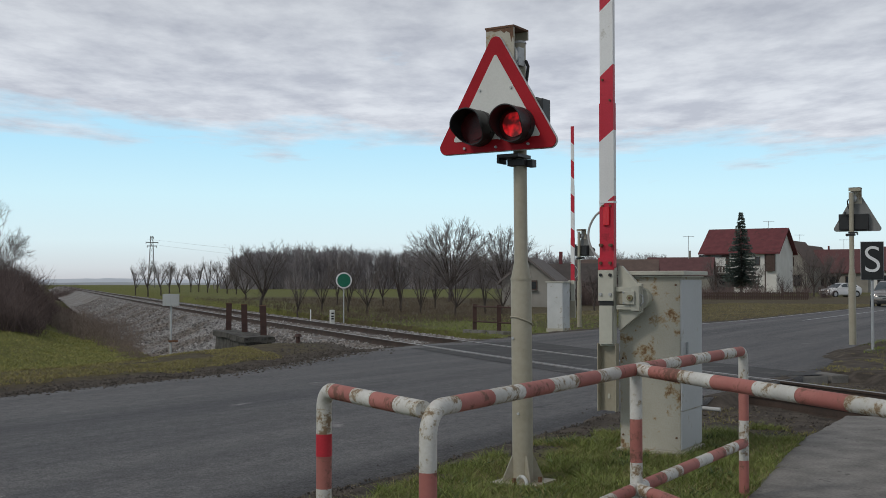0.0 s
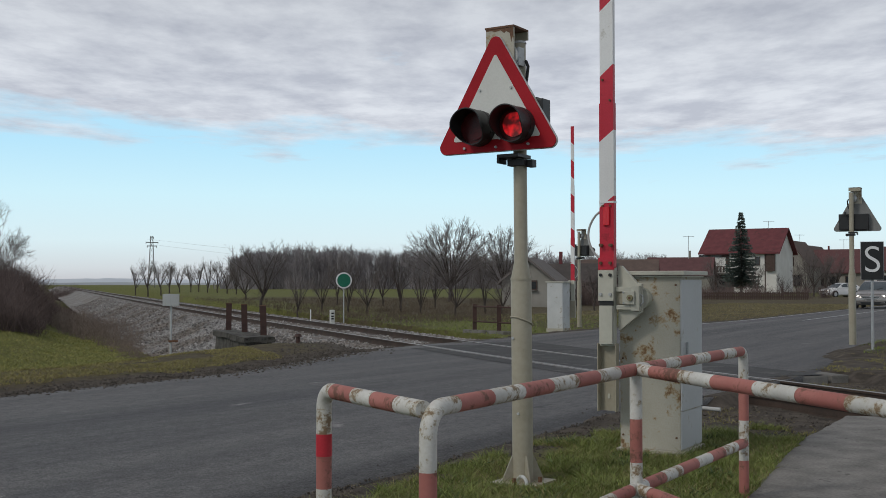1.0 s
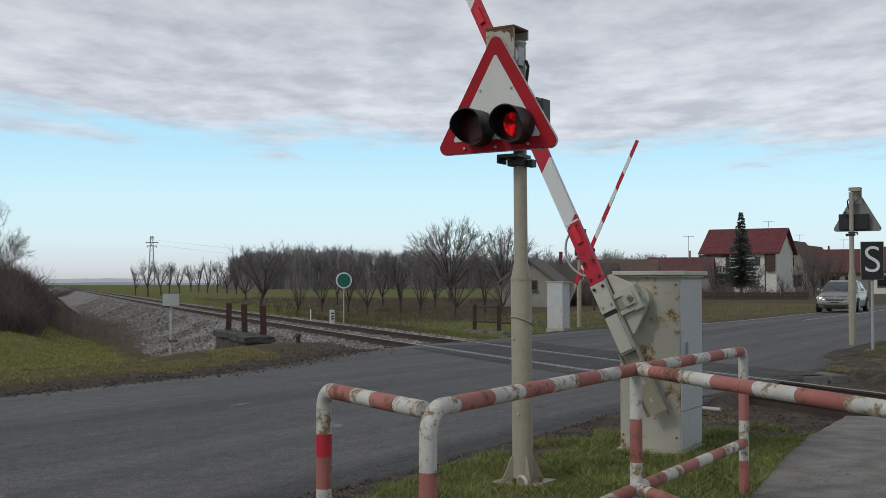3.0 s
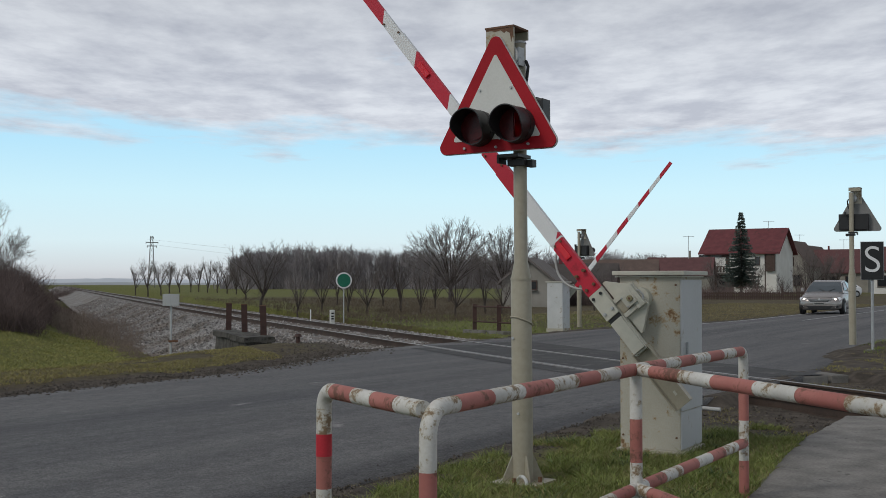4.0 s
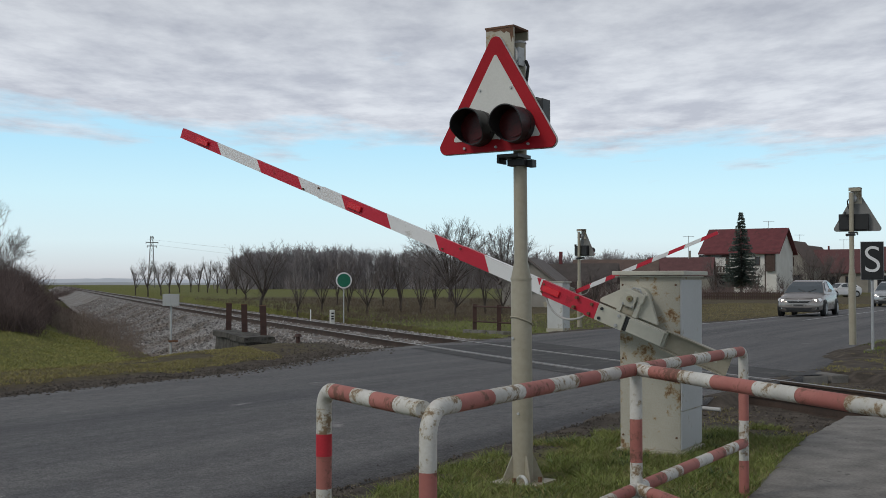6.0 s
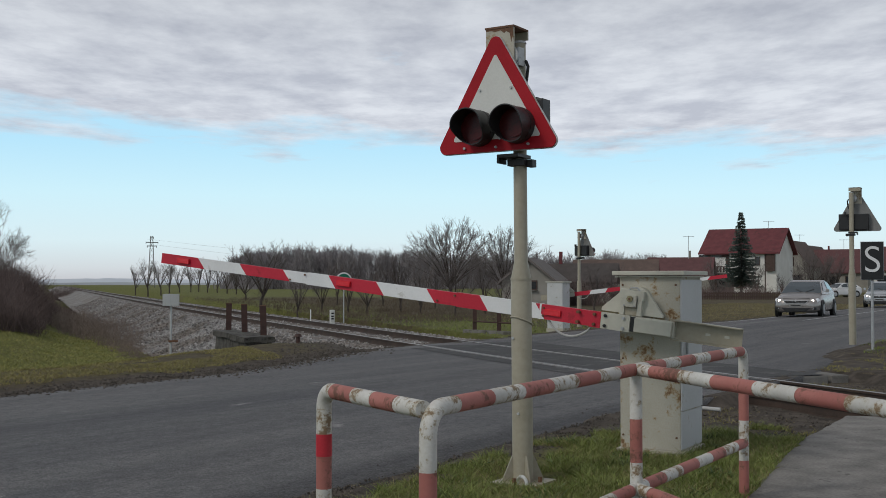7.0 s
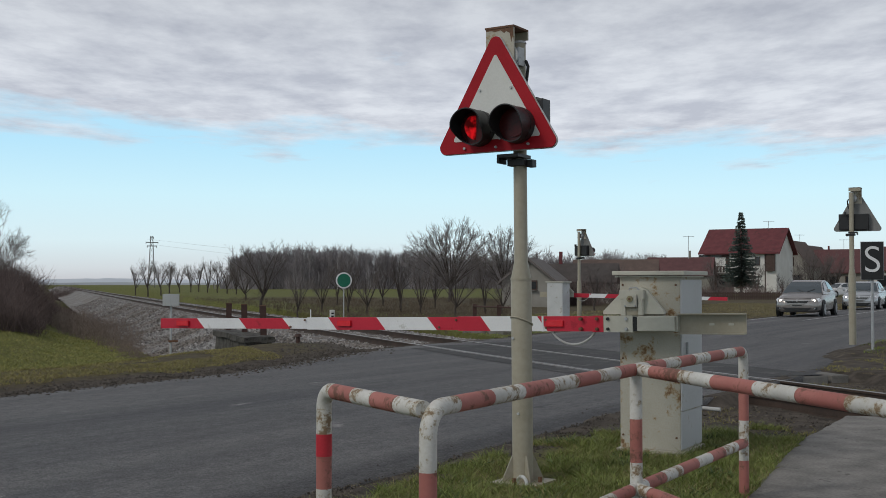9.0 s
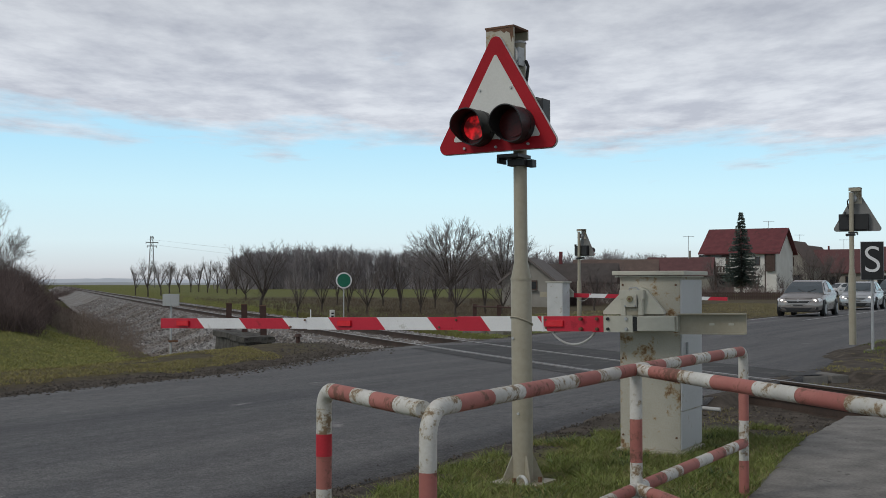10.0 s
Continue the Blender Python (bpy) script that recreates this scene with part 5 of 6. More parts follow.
def conifer():
    rng = random.Random(21)
    root = thing("spruce", pose(*at_view(1312, 124, -0.2)), "dark green spruce in front of the house", "tree")
    part("trunk", tube([(0, 0, 0), (0, 0, 4), (0, 0, 8.2)], [0.16, 0.09, 0.02], 6), "bark", root)
    verts, faces = [], []
    H = 9.2
    z = 1.4
    while z < H - 0.1:
        # one whorl of drooping boughs with hanging twigs
        reach = 0.08 + 2.6 * (1 - z / H) ** 1.12
        n = 12 if z < 6.5 else 7
        for k in range(n):
            a = 2 * math.pi * (k + rng.uniform(-0.35, 0.35)) / n
            r = reach * rng.uniform(0.62, 1.12)
            out = Vector((math.cos(a), math.sin(a), 0))
            side = Vector((-out.y, out.x, 0))
            p0 = Vector((0, 0, z + rng.uniform(-0.1, 0.1)))
            m = max(4, int(r / 0.13))
            for j in range(1, m + 1):
                t = j / m
                q = p0 + out * r * t + Vector((0, 0, -0.34 * r * t + 0.22 * r * t * t * t))
                w = 0.12 + 0.30 * r * (1 - 0.75 * t) * t ** 0.3
                for sgn in (-1, 1, 0):
                    b = len(verts)
                    tip = q + side * sgn * w * rng.uniform(0.6, 1.1) + out * 0.16 + Vector((0, 0, -0.10 - rng.uniform(0, 0.14)))
                    for v in (q - out * 0.05, q + out * 0.07 + Vector((0, 0, 0.05)), tip):
                        verts.append(tuple(v))
                    faces.append((b, b + 1, b + 2))
        z += rng.uniform(0.22, 0.34) if z < 6.5 else 0.22
    ob = new("crown", raw("crown", verts, faces, "needle"))
    ob.parent = root


conifer()


def distance():
    """Low rises that close the horizon, with distance haze put into their colour."""
    for d, lo, hi, mt, seed, lab in ((700, 0.2, 2.0, "farfield", 1, "far tree lines on the plain, haze put into their colour"), (1900, 5, 8.5, "haze", 2, "pale hills on the horizon, haze put into their colour")):
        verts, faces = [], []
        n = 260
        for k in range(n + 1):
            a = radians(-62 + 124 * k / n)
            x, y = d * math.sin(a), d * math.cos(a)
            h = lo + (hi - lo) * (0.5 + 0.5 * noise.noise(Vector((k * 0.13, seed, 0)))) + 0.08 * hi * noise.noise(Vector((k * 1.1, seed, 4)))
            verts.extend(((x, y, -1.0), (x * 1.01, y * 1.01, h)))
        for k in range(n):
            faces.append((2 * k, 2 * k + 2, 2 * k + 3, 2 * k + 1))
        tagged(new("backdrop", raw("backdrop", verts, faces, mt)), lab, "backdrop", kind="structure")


distance()


# ---- buildings ----
def house(m, label, w, d, eave, ridge, wall, roof, windows=(), over=0.5, balcony=False, ridge_along=True, chimney=None, group="village houses"):
    """Local x along the front, -y the front. windows: (x, z, width, height) on the front."""
    root = thing("house", m, label, "house", group)
    t = 0.3
    # gabled shell
    if ridge_along:
        prof = [(-d / 2, 0), (d / 2, 0), (d / 2, eave), (0, ridge - 0.15), (-d / 2, eave)]
        bm = prism(prof, -w / 2, w / 2)
        bmesh.ops.rotate(bm, cent=(0, 0, 0), matrix=Matrix.Rotation(radians(90), 3, "Z"), verts=bm.verts[:])
    else:
        prof = [(-w / 2, 0), (w / 2, 0), (w / 2, eave), (0, ridge - 0.15), (-w / 2, eave)]
        bm = prism(prof, -d / 2, d / 2)
    shell = part("wall", bm, wall, root)
    half = (d if ridge_along else w) / 2
    slope = (ridge - eave) / half
    run = half + over
    for s in (-1, 1):
        lo = ridge - slope * run
        prof = [(0, ridge), (s * run, lo), (s * run, lo - 0.16), (0, ridge - 0.16)]
        ln = (w if ridge_along else d) / 2 + over
        bm = prism(prof, -ln, ln)
        if ridge_along:
            bmesh.ops.rotate(bm, cent=(0, 0, 0), matrix=Matrix.Rotation(radians(90), 3, "Z"), verts=bm.verts[:])
        part("roof", bm, roof, root, "pitched roof slope")
    for x, z, ww, hh in windows:
        fr = box(x - ww / 2 - 0.08, x + ww / 2 + 0.08, -d / 2 - 0.04, -d / 2 + 0.05, z - hh / 2 - 0.08, z + hh / 2 + 0.08)
        win = part("window", fr, "timber", root, "dark framed window")
        part("pane", box(x - ww / 2, x + ww / 2, -d / 2 - 0.055, -d / 2 - 0.042, z - hh / 2, z + hh / 2), "window", win)
        part("sill", box(x - ww / 2 - 0.12, x + ww / 2 + 0.12, -d / 2 - 0.14, -d / 2 - 0.04, z - hh / 2 - 0.14, z - hh / 2 - 0.08), "concrete", win)
    if chimney:
        cx, cz, mt = chimney
        part("chimney", box(cx - 0.12, cx + 0.12, -0.12, 0.12, ridge - 0.8, cz), mt, root, "chimney stack", bevel=0.02)
    if balcony:
        # flat dark panels on the wall: the recesses' shade put into their colour
        part("recess", box(-w / 2 + 0.25, -w / 2 + 3.9, -d / 2 - 0.03, -d / 2 + 0.02, 0.1, 2.5), "timber", root, "dark panel for the shaded ground floor recess")
        part("balcony_shade_panel", box(-w / 2 + 0.2, -w / 2 + 3.4, -d / 2 - 0.03, -d / 2 + 0.02, 2.8, 5.2), "timber", root, "dark panel for the shaded upper balcony recess")
        part("balcony_window", box(-w / 2 + 1.5, -w / 2 + 2.9, -d / 2 - 0.06, -d / 2 - 0.03, 3.5, 4.7), "plaster", root, "pale framed balcony window")
        # dark recessed loggia and a lower terrace with pale balusters
        part("loggia", box(w / 2 - 1.25, w / 2 - 0.15, -d / 2 - 0.35, -d / 2 + 0.02, 2.9, 5.4), "timber", root, "dark timber loggia")
        part("terrace", box(-w / 2 + 0.1, -w / 2 + 3.6, -d / 2 - 1.2, -d / 2, 2.55, 2.75), "concrete", root)
        for k in range(9):
            part("baluster", box(-w / 2 + 0.3 + 0.4 * k, -w / 2 + 0.42 + 0.4 * k, -d / 2 - 1.18, -d / 2 - 1.08, 2.75, 3.45), "plaster", root)
        part("handrail", box(-w / 2 + 0.1, -w / 2 + 3.7, -d / 2 - 1.2, -d / 2 - 1.05, 3.45, 3.55), "timber", root)
        part("drainpipe", box(w / 2 - 1.45, w / 2 - 1.35, -d / 2 - 0.1, -d / 2, 0, 5.4), "timber", root)
    return root


def aerial(px, d, z0, z1):
    root = thing("roof_aerial", pose(*at_view(px, d, 0)), "thin grey roof aerial", "aerial", "roof aerials")
    part("pole", tube([(0, 0, z0), (0, 0, z1)], 0.03, 6), "galv", root)
    part("boom_rod", tube([(-0.7, 0, z1 - 0.1), (0.7, 0, z1 - 0.1)], 0.025, 6), "galv", root)
    for k in range(6):
        part("element", tube([(-0.6 + 0.24 * k, -0.35, z1 - 0.1), (-0.6 + 0.24 * k, 0.35, z1 - 0.1)], 0.015, 5), "galv", root)


def village():
    house(pose(*at_view(1325, 150, -0.2), 0, 0, -30), "two-storey white house with a red tiled roof", 9.3, 8.6, 5.6, 8.5, "plaster", "rooftile",
          [(-4.6, 4.3, 1.2, 1.3), (-2.9, 4.3, 1.2, 1.3), (-4.4, 1.6, 1.2, 1.2), (-2.4, 1.5, 1.0, 1.8), (0.2, 1.5, 1.2, 1.2), (2.3, 4.2, 0.5, 0.9)], 0.55, balcony=True)
    house(pose(*at_view(1412, 165, -0.2), 0, 0, -30), "narrow brown-roofed house with a gable to the road", 4.6, 9, 4.4, 7.4, "plaster2", "roofbrown",
          [(-1.0, 1.8, 1.0, 1.4), (1.0, 1.8, 1.0, 1.4), (0, 4.4, 0.9, 1.1)], 0.5, ridge_along=False)
    house(pose(*at_view(1443, 175, -0.2), 0, 0, -30), "dark-roofed old house among bare trees", 3.6, 9, 4.2, 7.0, "plaster2", "roofbrown", [(0, 1.8, 1.0, 1.3)], 0.4, ridge_along=False)
    house(pose(*at_view(1492, 170, -0.2), 0, 0, -30), "long low house with a red roof", 8.2, 7, 3.3, 6.4, "plaster2", "rooffaded",
          [(-2.6, 1.7, 1.1, 1.3), (-0.6, 1.7, 1.1, 1.3), (1.6, 1.7, 1.1, 1.3)], 0.4, chimney=(-2.0, 6.9, "rooftile"))
    house(pose(*at_view(1590, 150, -0.2), 0, 0, -30), "pale house with a red roof at the road", 5.0, 7, 3.4, 6.2, "plaster", "rooffaded", [(-1.4, 1.7, 1.1, 1.3), (0.8, 1.7, 1.1, 1.3)], 0.4)
    house(pose(*at_view(1205, 142, -0.2), 0, 0, -18), "low outbuilding with a red roof", 7.6, 6, 2.6, 4.6, "plaster2", "rooffaded", [(-1.5, 1.4, 1.0, 1.0)], 0.3, chimney=(1.1, 5.4, "plaster2"))
    house(pose(*at_view(948, 72, -0.2), 0, 0, -12), "low grey shed with a weathered gable roof", 3.1, 7, 1.75, 3.0, "plaster2", "roofgrey", [(0.2, 1.35, 0.55, 0.42)], 0.25, ridge_along=False)
    house(pose(*at_view(1000, 84, -0.2), 0, 0, -12), "old low barn with a dark roof and red brick chimney", 7.2, 5, 1.7, 2.9, "plaster2", "roofdark", [(-1.6, 1.2, 0.6, 0.5), (1.4, 1.2, 0.6, 0.5)], 0.3, chimney=(-0.3, 3.75, "rooftile"))
    house(pose(*at_view(1090, 110, -0.2), 0, 0, -12), "long brown-roofed farm building", 7.5, 6, 2.0, 3.7, "plaster2", "roofbrown", [(-1.6, 1.2, 0.8, 0.6)], 0.3)
    aerial(1361, 148, 8.2, 9.2)
    aerial(1416, 163, 7.2, 8.1)
    aerial(1494, 168, 6.2, 7.6)
    aerial(1219, 141, 4.2, 7.0)
    # garden fence along the verge before the house
    fence = thing("garden_fence", pose(*at_view(1330, 98, -0.2), 0, 0, -8), "low dark wooden garden fence before the house", "fence")
    part("fence_rail", box(-4.6, 4.6, -0.03, 0.03, 0.25, 0.33), "timber", fence)
    part("fence_rail", box(-4.6, 4.6, -0.03, 0.03, 0.52, 0.60), "timber", fence)
    first = part("board", box(-0.05, 0.05, -0.055, -0.03, 0.0, 0.70), "timber", fence)
    for k in range(62):
        ob = first if k == 0 else new("board", first.data)
        ob.parent = fence
        ob.matrix_basis = pose(-4.55 + 0.149 * k, 0, 0.02 * math.sin(k * 1.7), 0, 1.0 * math.sin(k * 2.3), 0)


village()


# ---- pylon and wires ----
def pylon():
    x, y, z = at_view(268, 320, -0.3)
    root = thing("lattice_pylon", pose(x, y, z, 0, 0, 20), "grey steel lattice power pylon in the field", "pylon")
    H, bw, tw = 14.5, 0.95, 0.28

    def corner(t, sx, sy):
        w = bw + (tw - bw) * t
        return Vector((sx * w, sy * w, H * t))
    for sx in (-1, 1):
        for sy in (-1, 1):
            part("leg", tube([corner(0, sx, sy), corner(1, sx, sy)], 0.06, 5), "signback", root)
    n = 9
    for k in range(n):
        a, b = k / n, (k + 1) / n
        for c0, c1 in (((-1, -1), (1, -1)), ((1, -1), (1, 1)), ((1, 1), (-1, 1)), ((-1, 1), (-1, -1))):
            part("brace", tube([corner(a, *c0), corner(b, *c1)], 0.03, 4), "signback", root)
            part("brace", tube([corner(a, *c1), corner(b, *c0)], 0.03, 4), "signback", root)
    for z, hw in ((14.2, 0.5), (12.7, 1.8), (11.7, 1.4)):
        part("cross_arm", box(-hw * 0.9, hw, -0.12, 0.12, z - 0.12, z + 0.12), "signback", root)
        for s in (-0.85, 0.95):
            part("insulator", tube([(hw * s, 0, z - 0.1), (hw * s, 0, z - 0.5)], 0.07, 6), "rust", root)
    for z0, z1, o in ((13.6, 14.0, -1), (12.0, 12.2, 1)):
        pts = []
        for k in range(25):
            t = k / 24
            pts.append((x + 60 * t + o, y - 40 * t, z0 - 0.3 + (z1 - z0) * t - 4 * 1.2 * t * (1 - t) - 3.0 * t - 4.0 * t * t))
        tagged(obj("power_line", tube(pts, 0.022, 4), "signback"), "thin sagging overhead wire", "wire", "overhead wires")


pylon()


# ---- small things along the line ----
def line_furniture():
    # S board
    root = thing("whistle_board", pose(7.55, 20.3, 0.08, 0, 0, -14), "black board with a white letter S on a grey post", "railway sign")
    part("post", tube([(0, 0.03, -0.1), (0, 0.03, 1.36)], 0.026, 12), "galv", root, smooth_it=True)
    part("board", box(-0.185, 0.185, -0.02, 0.005, 1.29, 1.95), "black", root, "black sign board", bevel=0.004)
    part("board_edge", box(-0.193, 0.193, -0.005, 0.012, 1.282, 1.958), "galv", root)
    cu = bpy.data.curves.new("letter", "FONT")
    cu.body, cu.align_x, cu.align_y = "S", "CENTER", "CENTER"
    cu.size, cu.extrude, cu.offset = 0.67, 0.002, -0.006
    tmp = new("letter_curve", cu)
    me = bpy.data.meshes.new_from_object(tmp.evaluated_get(bpy.context.evaluated_depsgraph_get()))
    bpy.data.objects.remove(tmp)
    me.materials.clear()
    me.materials.append(M["white"])
    let = new("letter", me)
    let.parent = root
    let.matrix_basis = pose(0, -0.025, 1.62, 90, 0, 0)
    let["label"] = "white letter S"
    part("foot", box(-0.12, 0.12, -0.10, 0.14, -0.12, 0.06), "concrete", root, bevel=0.02)
    # green disc
    root = thing("green_disc_sign", pose(*at_view(608.5, 42, -0.2), 0, 0, 14), "round green disc with a white rim on a thin post", "railway sign")
    part("post", tube([(0, 0.03, -0.1), (0, 0.03, 1.55)], 0.025, 10), "galv", root, smooth_it=True)
    part("rim", tube([(0, -0.012, 1.59), (0, 0.0, 1.59)], 0.295, 36), "white", root, "white rim")
    part("disc", tube([(0, -0.018, 1.59), (0, -0.0125, 1.59)], 0.243, 36), "green", root, "green face")
    # kilometre stone
    root = thing("marker_stone", pose(*at_view(588, 38.6, -0.18), 0, 0, 20), "white painted marker stone with dark bars beside the track", "marker stone")
    part("stone", box(-0.075, 0.075, -0.06, 0.06, 0, 0.58), "signwhite", root, bevel=0.02)
    for z in (0.44, 0.34, 0.26):
        part("dark_bar", box(-0.045, 0.045, -0.064, -0.0595, z, z + 0.05), "black", root)
    root = thing("marker_peg", pose(*at_view(550, 40, -0.18)), "thin pale peg beside the track", "marker peg")
    part("peg", tube([(0, 0, 0), (0, 0, 0.56)], 0.02, 8), "white", root)
    root = thing("track_stub", pose(*at_view(528, 27.4, -0.10), 0, 0, 10), "short rusty stub with a cap on the ballast", "track equipment")
    part("stem", tube([(0, 0, -0.1), (0, 0, 0.14)], 0.05, 8), "brown", root)
    part("cap", tube([(0, 0, 0.13), (0, 0, 0.20)], [0.10, 0.06], 8), "brown", root)
    # box on a post
    x, y, _ = at_view(303, 32)
    root = thing("trackside_box", pose(x, y, -0.62, 0, 0, 8), "pale grey box on a thin post on the embankment", "trackside box")
    part("post", tube([(0, 0, -0.2), (0, 0, 1.6)], 0.032, 10), "dullgrey", root, smooth_it=True)
    part("box_body", box(-0.22, 0.22, -0.12, 0.08, 1.29, 1.62), "dullgrey", root, "pale grey sheet box", bevel=0.01)
    part("box_seam", box(0.0, 0.012, -0.126, -0.119, 1.30, 1.61), "galv", root)
    part("foot_bracket", box(-0.06, 0.20, -0.06, 0.06, 0.28, 0.34), "rust", root, bevel=0.008)
    # culvert head wall with three posts
    a = 21.0
    root = thing("culvert_headwall", pose(-5.0, 29.6, -0.35, 0, 0, 90 + a), "dark weathered concrete culvert head wall beside the track", "culvert")
    def rough(bm, amount):
        bmesh.ops.subdivide_edges(bm, edges=bm.edges[:], cuts=7, use_grid_fill=True)
        for vert in bm.verts:
            n = noise.noise_vector(vert.co * 3.1) * amount + noise.noise_vector(vert.co * 9.0) * amount * 0.5
            vert.co += n
        return bm
    part("wall_block", rough(box(-1.9, 2.3, -0.22, 0.42, -0.9, 0.22), 0.035), "oldconcrete", root)
    part("coping", rough(box(-2.0, 2.4, -0.26, 0.48, 0.225, 0.36), 0.03), "oldconcrete", root, "chipped coping slab")
    for (px, d) in ((405, 31.8), (433.5, 30.2), (467, 28.5)):
        x, y, _ = at_view(px, d)
        r = thing("steel_post", pose(x, y, -0.02, 0, random.uniform(-1.5, 1.5), 12), "short red-brown steel post on the head wall", "post", "head wall posts")
        sec = [(-0.075, -0.06), (0.075, -0.06), (0.075, -0.048), (0.012, -0.04), (0.012, 0.04), (0.075, 0.048), (0.075, 0.06), (-0.075, 0.06), (-0.075, 0.048), (-0.012, 0.04), (-0.012, -0.04), (-0.075, -0.048)]
        ib = prism(sec, -0.76, 0.06)
        bmesh.ops.rotate(ib, cent=(0, 0, 0), matrix=Matrix.Rotation(radians(-90), 3, "X"), verts=ib.verts[:])
        part("section", ib, "brown", r, "rolled steel section")
        part("cap_plate", box(-0.08, 0.08, -0.065, 0.065, 0.76, 0.775), "rust", r)
    # brown post and rail on the other side
    x0, y0, _ = at_view(840, 33.8)
    x1, y1, _ = at_view(883, 33.0)
    root = thing("guard_rail", pose(x0, y0, -0.1), "rusty brown post-and-rail guard at the roadside", "guard rail")
    dx, dy = x1 - x0, y1 - y0
    for k in (0.0, 1.0, 2.0):
        part("post", box(dx * k - 0.06, dx * k + 0.06, dy * k - 0.05, dy * k + 0.05, -0.1, 0.78), "brown", root, bevel=0.006)
    for z in (0.28, 0.72):
        part("rail_bar", tube([(-0.05, -0.02, z), (dx * 2, dy * 2 - 0.02, z - 0.02)], 0.022, 8), "brown", root)
    part("kerb", box(-0.3, 1.9, -0.2, -0.05, -0.1, 0.04), "concrete", root, local=pose(0, 0, 0, 0, 0, math.degrees(math.atan2(dy, dx))))
    # crossing furniture by the right of the road
    root = thing("concrete_edge_slab", pose(4.70, 17.1, -0.125, 0, 0, 111), "broken concrete slab at the end of the crossing deck", "slab")
    part("slab", box(-0.85, 1.25, -0.52, 0.50, -0.05, 0.115), "paving", root, bevel=0.02)
    root = thing("concrete_block", pose(5.6, 16.9, -0.14, 0, 0, 104), "grey concrete cable trough block beside the rail", "block")
    part("block", box(-0.35, 0.35, -0.14, 0.14, -0.05, 0.13), "concrete", root, bevel=0.02)
    root = thing("concrete_block", pose(6.8, 14.6, -0.14, 0, 0, 111), "long grey trough lid beside the rail", "block")
    part("block", box(-1.9, 1.0, -0.12, 0.12, -0.05, 0.08), "concrete", root, bevel=0.02)
    x, y = road_xy(-3.0, 10.6)
    root = thing("plastic_pipe", pose(2.72, 11.75, 0.02, 0, 0, -35), "short pale plastic pipe lying on the soil", "pipe")
    part("pipe_piece", tube([(-0.09, 0, 0.02), (0.10, 0, 0.015)], 0.02, 12), "cable", root, smooth_it=True)
    cr = thing("conduit_coil", pose(2.5, 11.95, 0.0), "tangle of black conduit by the rail", "conduit")
    pts = [(0.22 * math.cos(t) * (1 - 0.03 * t), 0.14 * math.sin(t), 0.02 + 0.02 * t) for t in (k * 0.35 for k in range(30))]
    part("conduit", tube(pts, 0.012, 6), "rubber", cr, smooth_it=True)


line_furniture()


